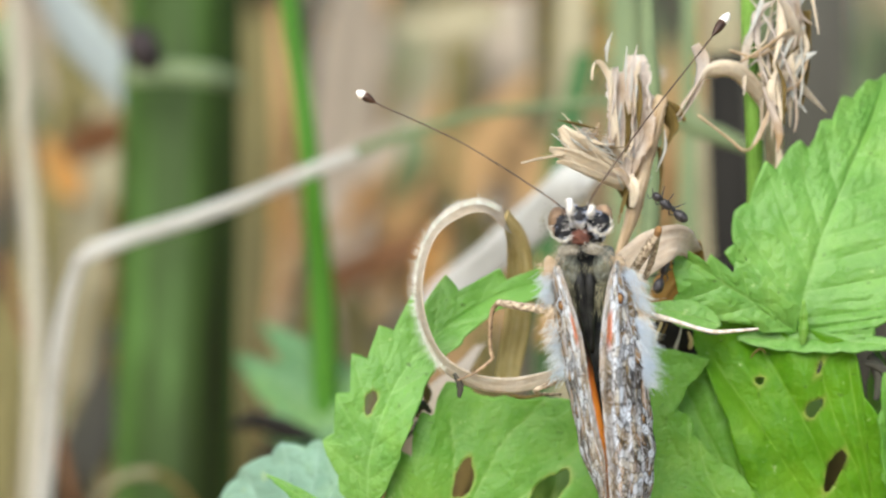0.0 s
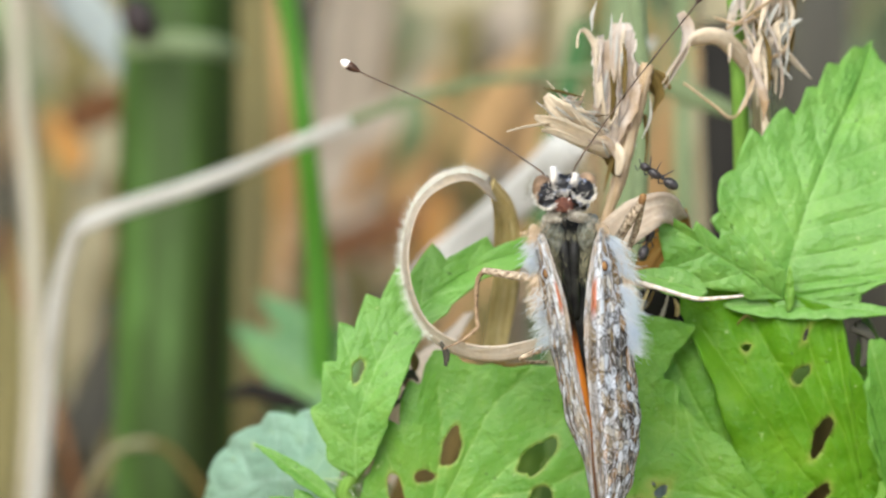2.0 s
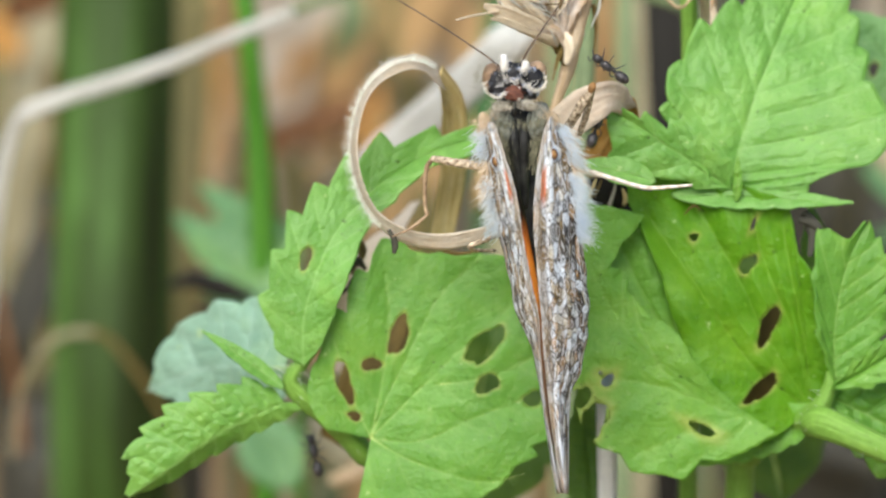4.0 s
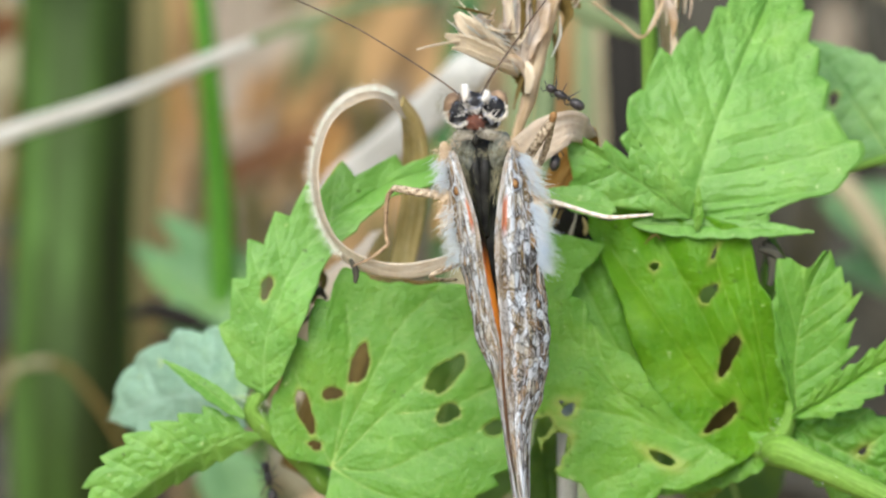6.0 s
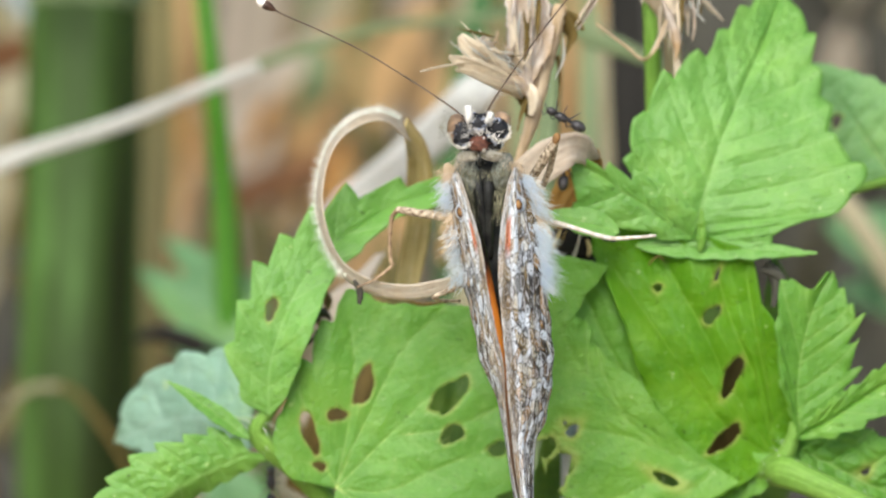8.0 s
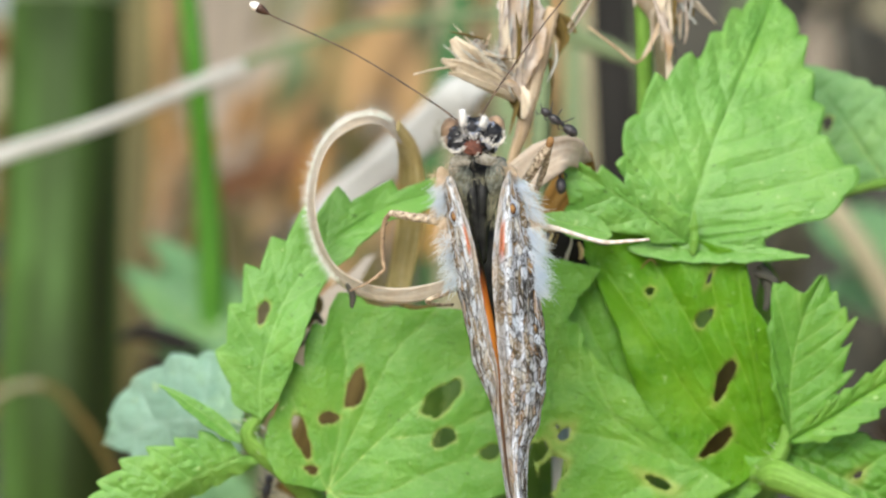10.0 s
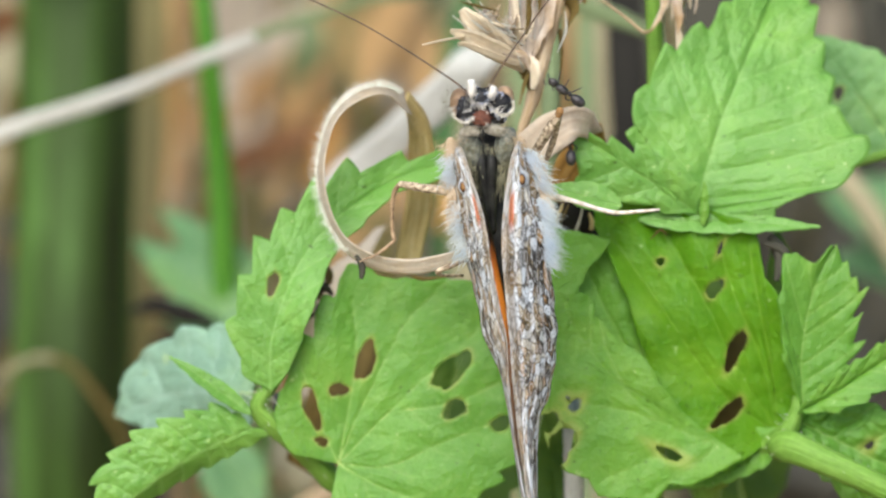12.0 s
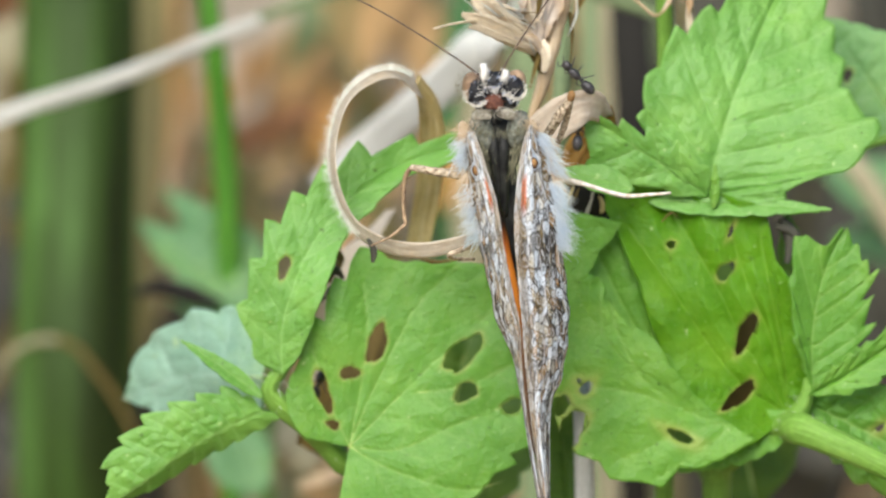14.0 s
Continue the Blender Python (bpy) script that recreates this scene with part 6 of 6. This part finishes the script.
# ---- the butterfly ----
def butterfly():
    bf = thing("butterfly", (1.33, 3.28, 0), "orange-brown butterfly with folded mottled wings on a curled blade", "butterfly")
    rng = np.random.default_rng(8)
    part("thorax", blob((1.23, 3.11, 1.5), (1.69, 2.015, 1.7), 0, 0.03, 1), BODY, bf, "dark hairy thorax")
    part("abdomen", blob((1.75, -1.27, 0.5), (0.975, 5.525, 1.3), 4, 0.02, 2), BODY, bf, "dark slender abdomen")
    part("tegula", blob((-0.52, 3.33, 2.6), (0.39, 0.845, 0.7), 14, 0.06, 21), FUR_TAN, bf, "tan shoulder pad")
    part("tegula", blob((3.23, 3.39, 2.6), (0.488, 0.845, 0.8), -14, 0.06, 22), FUR_TAN, bf, "pale shoulder pad")
    part("shoulder", blob((0.42, 3.59, 3), (0.715, 1.17, 0.9), 10, 0.05, 23), PLUSH, bf, "olive-grey plush shoulder")
    part("shoulder", blob((2.52, 3.65, 3), (0.715, 1.105, 0.9), -10, 0.05, 24), PLUSH, bf, "olive-grey plush shoulder")
    part("collar", blob((0.5, 4.56, 3.9), (0.66, 0.3, 0.5), 8, 0.06, 25), FUR_GREY, bf, "pale tan-grey plush collar")
    part("collar", blob((1.83, 4.59, 3.9), (0.66, 0.3, 0.5), -8, 0.06, 26), FUR_GREY, bf, "pale tan-grey plush collar")
    part("neck", blob((1.13, 4.42, 4.1), (0.13, 0.455, 0.6), 0, 0.06, 27), BODY, bf, "dark gap between the collar's halves")
    for p in ([(1.1, 3.72, 3), (1.1, 2.62, 3.25), (1.36, 0.68, 2.4), (1.42, -1.26, 1.8)], [(1.68, 3.72, 3), (1.68, 2.62, 3.25), (1.68, 0.68, 2.4), (1.75, -1.26, 1.8)]):
        part("back_plate", tube(p, [0.2, 0.32, 0.3, 0.2], 10, 24, rough=0.03), BODY, bf, "shiny dark plate on the back")
    hd = part("head", blob((1.13, 5.78, 3.6), (1.495, 1.17, 1.2), 0, 0.06, 3), HEAD_DARK, bf, "black and white hairy head")
    part("eye", blob((0, 6, 3.8), (0.682, 1.008, 0.9), 14), EYE, hd, "tan compound eye")
    part("eye", blob((2.23, 6.19, 3.8), (0.682, 0.975, 0.9), -24), EYE, hd, "tan compound eye")
    part("eye_patch", blob((0.26, 5.77, 4.5), (0.618, 0.715, 0.5), 20, 0.12, 6), HEAD_DARK, hd, "black patch beside the eye")
    part("eye_patch", blob((2.19, 6.09, 4.5), (0.682, 0.65, 0.5), -20, 0.12, 7), HEAD_DARK, hd, "black patch beside the eye")
    part("brow", blob((1.13, 6.34, 4.8), (0.65, 0.585, 0.4), 0, 0.14, 8), HEAD_DARK, hd, "dark hairy brow")
    part("crown", blob((1.13, 5.28, 4.9), (0.5, 0.42, 0.16), 0, 0.2, 5), RUST, hd, "rust-red crown patch")
    part("eye_ring", tube([(-0.58, 5.89, 4.6), (-0.45, 5.38, 4.8), (-0.1, 5.05, 5), (0.32, 5.02, 5.1), (0.61, 5.28, 5.1)], [0.03, 0.05, 0.07, 0.05, 0.03], 10, 50, rough=0.3), FUR_GREY, hd, "white ring under the eye")
    part("eye_ring", tube([(1.8, 5.69, 5.1), (2.19, 5.44, 5.1), (2.61, 5.44, 5), (2.9, 5.83, 4.8), (2.83, 6.34, 4.7)], [0.03, 0.05, 0.08, 0.06, 0.03], 10, 50, rough=0.3), FUR_GREY, hd, "white ring under the eye")
    for p in ([(0.71, 5.96, 4.6), (0.58, 6.66, 5), (0.51, 7.43, 5.2)], [(1.55, 6.09, 4.6), (1.71, 6.6, 5), (1.8, 7.04, 5.2)]):
        part("palp", tube(p, [0.16, 0.27, 0.16], 10, 14, rough=0.2, seed=len(p)), FUR_CREAM, hd, "white hairy palp")
    # antennae
    for p in ([(0.52, 6.6, 4.8), (-0.77, 7.57, 4.5), (-3.03, 9.06, 3.8), (-5.62, 10.62, 3.2), (-8.21, 11.86, 2.8), (-10.15, 12.71, 2.5), (-11.64, 13.55, 2.4)],
              [(1.48, 6.73, 4.8), (1.87, 7.6, 4.4), (3.1, 9.46, 3.2), (4.73, 11.76, 1.6), (6.53, 14.07, 0.2), (8.34, 16.38, -1), (9.66, 18.17, -2)]):
        full = smooth(p, 200)
        an = part("antenna", tube(full[:178:8], [0.065, 0.05, 0.045, 0.045, 0.05], 8, 60, rough=0.05), SHAFT, bf, "thin brown antenna")
        part("club", tube(full[174:194:4], [0.06, 0.2, 0.27, 0.25], 10, 14), CLUB, an, "dark antenna club")
        part("tip", tube(full[187:200:3], [0.2, 0.29, 0.25, 0.1], 10, 12), CLUB_TIP, an, "white antenna tip")
    # wings
    lo = [(-0.39, 3.58, 3.2), (-0.65, 2.88, 2.82), (-0.45, 1.33, 2.43), (-0.13, -0.94, 2.05), (0.26, -2.88, 1.86), (0.58, -4.18, 1.86), (0.94, -5.76, 2.05), (1.26, -7.37, 2.43), (2.04, -8.98, 2.82), (2.42, -10.59, 3.39), (2.71, -12.2, 3.59), (3.1, -14.81, 3.59), (3.58, -17.57, 3.2)]
    li = [(-0.06, 3.64, 3.97), (0.13, 3.25, 4.35), (0.74, 1.35, 4.93), (1.22, -0.26, 5.32), (1.45, -1.54, 5.51), (1.57, -2.51, 5.7), (1.86, -4.11, 5.7), (2.18, -5.72, 5.7), (2.54, -7.33, 5.51), (2.64, -9.29, 5.32), (2.9, -12.16, 4.93), (3.35, -14.79, 4.35), (3.9, -17.55, 3.59)]
    ro = [(3.36, 3.97, 3.2), (3.72, 3.3, 2.82), (4.3, 2.33, 2.43), (4.69, 0.71, 2.05), (4.99, -0.91, 1.86), (5.15, -4.15, 1.66), (5.34, -5.77, 1.66), (5.41, -7.39, 1.66), (5.25, -9, 1.86), (4.95, -10.61, 2.24), (4.4, -11.92, 2.82), (4.29, -13.85, 3.2), (4.26, -17.57, 3.2)]
    ri = [(3.1, 3.9, 3.97), (2.8, 3.09, 4.35), (2.48, 1.35, 4.93), (2.25, -0.9, 5.51), (2.25, -2.51, 5.7), (2.38, -4.11, 5.7), (2.51, -5.72, 5.7), (2.67, -7.33, 5.51), (2.77, -8.94, 5.32), (2.93, -10.55, 5.12), (3.09, -12.17, 4.74), (3.42, -14.79, 4.35), (3.9, -17.55, 3.59)]
    left_wing, right_wing = sheet(lo, li, 110, 22, 0.5, 0.06, 0.02), sheet(ro, ri, 110, 26, 0.6, 0.08, 0.02)
    part("hindwing", left_wing, WING, bf, "mottled white and brown wing underside", thick=0.025)
    part("hindwing", right_wing, WING, bf, "mottled white and brown wing underside", thick=0.025)
    fi = [(0.9, 0.68, 4.74), (1.35, -1.25, 4.97), (1.51, -2.54, 5.12), (1.8, -4.12, 5.2), (2.12, -5.72, 5.27), (2.44, -7.33, 5.27), (2.54, -9.3, 5.12), (2.8, -12.17, 4.74), (3.22, -14.79, 4.16)]
    fo = [(1.1, 0.68, 4.16), (1.67, -1.26, 4.5), (1.96, -2.87, 4.74), (2.28, -4.47, 4.89), (2.57, -6.08, 4.97), (2.77, -7.69, 5.04), (2.83, -9.62, 5.04), (3.09, -12.17, 4.66), (3.42, -14.79, 4.12)]
    part("forewing", sheet(fi, fo, 80, 8, 0.1), WING_IN, bf, "orange wing upperside with a dark tip", thick=0.06)
    # legs
    for name, p, r, m in (("leg", [(-0.46, 1.07, -1), (-2.08, 1.27, -1), (-3.59, 1.53, -2)], [0.3, 0.26, 0.2], LEG),
                          ("leg", [(0.52, -2.58, -2), (-0.46, -3.09, -1), (-1.43, -3.52, -1), (-1.04, -3.75, -2), (0.03, -3.76, -3)], [0.18, 0.18, 0.13, 0.1, 0.08], LEG),
                          ("leg", [(4.75, 0.94, -1), (5.79, 0.68, 0), (6.53, 0.49, 0), (8.56, -0.1, -1), (10.14, -0.07, -1.5), (11.36, 0.03, -2)], [0.16, 0.18, 0.14, 0.13, 0.1, 0.08], LEG_WHITE),
                          ("leg", [(4.16, 3.28, 0), (4.9, 4.51, 1), (5.54, 5.48, 1.5)], [0.26, 0.3, 0.22], LEG)):
        lg = part(name, tube(p, r, 10, 24, rough=0.06, seed=len(p)), m, bf, "scaly tan leg")
        if p[0][1] == (-0.46, 1.07, -1)[1]:
            part("tibia", tube([(-3.59, 1.53, -2), (-3.98, 0.88, -2.5), (-4.05, -0.95, -3), (-3.92, -1.73, -3)], [0.15, 0.13, 0.11, 0.11], 10, 20, rough=0.06), LEG_BROWN, lg)
            part("tarsus", tube([(-3.92, -1.73, -3), (-4.45, -2.19, -3), (-4.97, -2.55, -3), (-5.95, -2.98, -3)], [0.1, 0.1, 0.08, 0.05], 8, 16, rough=0.06), LEG_BROWN, lg)
            part("spines", hairs(smooth([(-3.79, 1.34, -2), (-3.99, 0.03, -2.6), (-3.99, -1.6, -3), (-5.36, -2.71, -3)], 26), rng.normal(size=(26, 3)), rng.uniform(0.25, 0.5, 26), 0.016, 0.1), CLUB, lg, "dark leg spines", "stuff")
        if p[0][1] == (4.16, 3.28, 0)[1]:
            part("knee", blob((5.57, 5.6, 1.6), (0.228, 0.325, 0.24), -20, 0.05, 2), OCHRE, lg, "orange-tan knee")
            part("tibia", tube([(5.57, 5.48, 1.5), (5.23, 4, 0), (4.75, 2.7, -1)], [0.18, 0.2, 0.16], 10, 16, rough=0.06), LEG, lg)

    def fur(name, n, root, way, length, radius, mat, label):
        part(name, hairs([root() for _ in range(n)], [way() for _ in range(n)], rng.uniform(0.5, 1, n) * length, radius * (1.0 if length > 0.8 else 0.6), 0.5, n), mat, bf, label, "stuff")

    def between(*stops, spread=1.0):
        q = np.array(stops)
        return lambda: smooth(q, 50)[rng.integers(0, 50)] + rng.normal(size=3) * (0.2, 0.14, 0.35) * np.array(spread)

    def aim(x, y, z, s):
        return lambda: np.array((x, y, z)) + rng.normal(size=3) * s

    fur("fur", 420, between((3.68, 3.39, 3.4), (4, 2.74, 3.2), (4.33, 1.97, 3), (4.59, 1.33, 2.6)), aim(1.0, -0.75, 0.1, 0.28), 1.2, 0.018, FUR_WHITE, "long white fur at the wing base")
    fur("fur", 800, between((4.33, 0.68, 3), (4.59, -0.29, 2.6), (4.66, -1.58, 2.4), (4.79, -2.88, 2.2)), aim(1.0, -0.8, 0.05, 0.28), 1.35, 0.018, FUR_WHITE, "long white fur at the wing base")
    fur("fur", 260, between((-0.65, 3.26, 3.4), (-0.65, 2.42, 3.2), (-0.52, 1.65, 3)), aim(-0.8, -0.8, 0.1, 0.28), 0.9, 0.018, FUR_WHITE, "long white fur at the wing base")
    fur("fur", 400, between((-0.32, 0.52, 2.8), (-0.13, -0.94, 2.4), (0.13, -2.56, 2.2)), aim(-0.8, -0.85, 0.05, 0.28), 1.0, 0.018, FUR_WHITE, "long white fur at the wing base")
    fur("fur", 300, between((-0.52, 1.49, 2.6), (-0.39, 0.36, 2.4), (-0.26, -0.29, 2.2)), aim(-0.5, -0.9, 0.2, 0.3), 1.0, 0.016, FUR_TAN, "tan fur at the wing base")
    fur("fur", 300, between((4.14, 3.26, 3), (4.59, 1.33, 2.4), (4.86, 0.03, 2)), aim(0.5, -1, 0.2, 0.3), 1.0, 0.016, FUR_TAN, "tan fur at the wing base")
    fur("fur", 420, between((-0.84, 3.84, 3.4), (-0.71, 3.26, 3.4), (-0.39, 3.58, 3.6), (0.06, 4.29, 4)), aim(-0.35, -0.4, 0.8, 0.5), 0.6, 0.015, FUR_TAN, "tan collar fur")
    fur("fur", 420, between((2.84, 4.16, 3.6), (3.16, 3.97, 3.6), (3.42, 3.65, 3.4)), aim(0.3, -0.4, 0.8, 0.5), 0.5, 0.015, FUR_TAN, "tan collar fur")
    fur("fur", 420, between((-0.06, 4.42, 4.2), (0.52, 4.54, 4.5), (1.8, 4.54, 4.5), (2.64, 4.42, 4.2)), aim(0, -0.6, 0.7, 0.5), 0.3, 0.018, FUR_GREY, "pale collar fur")
    fur("fur", 420, between((0.13, 3.9, 3.7), (0.52, 3.58, 3.9), (2.39, 3.58, 3.9), (2.84, 3.84, 3.7)), aim(0, -0.7, 0.5, 0.4), 0.45, 0.018, FUR_OLIVE, "olive-grey collar fur")
    fur("fur", 260, between((0.06, 5.95, 4.8), (0.51, 6.27, 5), (1.67, 6.34, 5), (2.29, 6.15, 4.8)), aim(0, 0.3, 0.8, 0.7), 0.45, 0.018, FUR_DARK, "black head hairs")
    fur("fur", 130, between((0.19, 5.57, 4.9), (0.68, 6.14, 5.1), (1.54, 5.76, 5.1), (2.12, 5.76, 5)), aim(0, 0.2, 0.8, 0.7), 0.45, 0.03, FUR_CREAM, "white head hairs")
    fur("fur", 120, between((-0.6, 5.9, 4.6), (-0.45, 5.38, 4.8), (-0.1, 5.05, 5), (0.32, 5.02, 5.1), (0.61, 5.28, 5.1), spread=0.35), aim(0.1, 0.1, 0.6, 0.8), 0.26, 0.024, FUR_CREAM, "white fringe round the eye")
    fur("fur", 120, between((1.8, 5.69, 5.1), (2.19, 5.44, 5.1), (2.61, 5.44, 5), (2.9, 5.83, 4.8), (2.83, 6.34, 4.7), spread=0.35), aim(-0.1, 0.1, 0.6, 0.8), 0.26, 0.024, FUR_CREAM, "white fringe round the eye")
    fur("fur", 90, between((0.61, 6.47, 5), (0.55, 6.85, 5.1), (0.51, 7.24, 5.2)), aim(0, 0.6, 0.5, 0.6), 0.32, 0.018, FUR_CREAM, "white hairs of the palp")
    fur("fur", 80, between((1.67, 6.4, 5), (1.74, 6.66, 5.1), (1.77, 6.91, 5.2)), aim(0, 0.6, 0.5, 0.6), 0.3, 0.018, FUR_CREAM, "white hairs of the palp")
    fur("fur", 260, between((0.13, 4.73, 4.6), (0.71, 4.8, 4.8), (1.67, 4.86, 4.8), (2.51, 4.8, 4.6)), aim(0, -0.6, 0.6, 0.6), 0.28, 0.016, FUR_GREY, "white neck hairs")
    fur("fur", 240, between((-0.84, 5.58, 4), (-0.87, 6.22, 4), (-0.58, 6.93, 4)), aim(-0.3, 0.2, 0.8, 0.4), 0.22, 0.016, FUR_OLIVE, "tan fringe round the eye")
    fur("fur", 240, between((3.16, 5.77, 4), (3.1, 6.61, 4), (2.51, 7.19, 4)), aim(0.3, 0.2, 0.8, 0.4), 0.22, 0.016, FUR_OLIVE, "tan fringe round the eye")
    fur("fur", 260, between((0.39, 3.26, 3.6), (0.52, 2.29, 3.3), (0.71, 1, 3)), aim(0.1, -1, 0.25, 0.2), 0.7, 0.016, FUR_OLIVE, "olive hairs on the back")
    fur("fur", 260, between((2.58, 3.26, 3.6), (2.45, 2.29, 3.3), (2.26, 1, 3)), aim(-0.1, -1, 0.25, 0.2), 0.7, 0.016, FUR_OLIVE, "olive hairs on the back")
    for made, x, y, rx, ry in ((left_wing, *(0.07, 1.36, 0)[:2], 0.195, 0.292), (right_wing, *(3.38, 1.79, 0)[:2], 0.211, 0.292)):
        near = min(made[0], key=lambda v: (v[0] - x) ** 2 + (v[1] - y) ** 2)
        spot = part("eyespot", blob((x, y, near[2] + 0.02), (rx * 1.45, ry * 1.4, 0.1), 8, 0.08, 3), FUR_WHITE, bf, "white-rimmed ochre eyespot")
        part("ring", blob((x, y, near[2] + 0.08), (rx * 1.1, ry * 1.1, 0.1), 8, 0.06, 4), CLUB, spot)
        part("pupil", blob((x, y, near[2] + 0.13), (rx * 0.8, ry * 0.8, 0.1), 8, 0.06, 5), OCHRE, spot)


butterfly()


# ---- ants ----
def ant(label):
    """An ant at the origin, its head along x, its back along z, in metres."""
    ob = new("ant")
    ob.empty_display_size = 0.001
    tagged(ob, label, "ant", "ants")
    BASES[ob.name] = Vector((0, 0, 0))
    ob.scale = (0.98, 0.98, 0.98)

    def body(name, x, z, r):
        v, f, u = blob((x, 0, z), (r[0], r[1], r[2]), 0, 0, 0, 14, 10)
        return part(name, (v, f, u), BLACK, ob)

    body("head", 0.95, 0.42, (0.34, 0.28, 0.24))
    body("thorax", 0.28, 0.45, (0.48, 0.27, 0.25))
    body("waist", -0.28, 0.42, (0.12, 0.1, 0.14))
    body("gaster", -0.85, 0.45, (0.5, 0.33, 0.32))
    for sy in (-1, 1):
        part("antenna", tube([(1.15, sy * 0.1, 0.5), (1.25, sy * 0.3, 0.65), (1.5, sy * 0.35, 0.4)], [0.03, 0.03, 0.035], 6, 10), BLACK, ob)
        for x, dx in ((0.5, 0.55), (0.25, 0.05), (0.0, -0.7)):
            part("leg", tube([(x, sy * 0.15, 0.4), (x + dx * 0.35, sy * 0.4, 0.55), (x + dx * 0.7, sy * 0.6, 0.2), (x + dx * 0.9, sy * 0.7, 0.0)], [0.045, 0.045, 0.03, 0.02], 6, 14), BLACK, ob)
    return ob


ANT_ROLL = ant("small black ant on the rolled dry leaf")
ANT_UNDER = ant("small black ant under the rolled dry leaf")
ANT_LOW = ant("small black ant climbing under a nettle leaf")


def motions():
    def row(t, p, rx, ry, rz):
        return t, SITE @ pose(p[0] * MM, p[1] * MM, p[2] * MM, rx, ry, rz)

    walk(ANT_ROLL, [row(0, (6.47, 7.29, -3), -50, 0, 142), row(1.5, (6.54, 7.32, -3), -50, 0, 150), row(3, (6.93, 7, -3), -50, 0, 142), row(6, (6.44, 7.09, -3), -50, 0, 150), row(7, (6.31, 7.13, -3), -50, 0, 152),
                    row(8, (6.28, 7.06, -3), -50, 0, 152), row(11, (6.34, 7.09, -3), -50, 0, 142), row(12.5, (6.15, 7.09, -3), -50, 0, 145), row(14, (6.28, 6.96, -3), -50, 0, 135)])
    walk(ANT_UNDER, [row(0, (5.69, 3.39, -6), 40, 0, 70), row(3, (5.62, 3.39, -6), 40, 0, 70), row(7, (5.72, 3.98, -6), 40, 0, 80), row(11, (6.02, 3.91, -6), 40, 0, 95), row(14, (5.85, 3.78, -6), 40, 0, 85)])
    walk(ANT_LOW, [row(0, (-10.49, -17.34, -14), 0, 0, 60), row(5.8, (-10.99, -15.77, -14), 0, 0, 110), row(6.4, (-11.09, -16.07, -14), 0, 0, 80), row(6.8, (-10.89, -15.5, -14), 0, 0, 75), row(7.2, (-11.23, -15.2, -14), 0, 0, 95), row(8, (-11.23, -14.87, -14), 0, 0, 90),
                   row(11, (-10.82, -15.27, -14), 0, 0, 75), row(11.5, (-10.76, -15, -14), 0, 0, 80), row(12, (-10.89, -11.99, -14), 0, 0, 90), row(12.5, (-11.16, -10.82, -14), 0, 0, 60), row(13, (-9.45, -11.15, -12), 0, 0, 40), row(14, (-9.05, -11.02, -12), 0, 0, 70)])


motions()
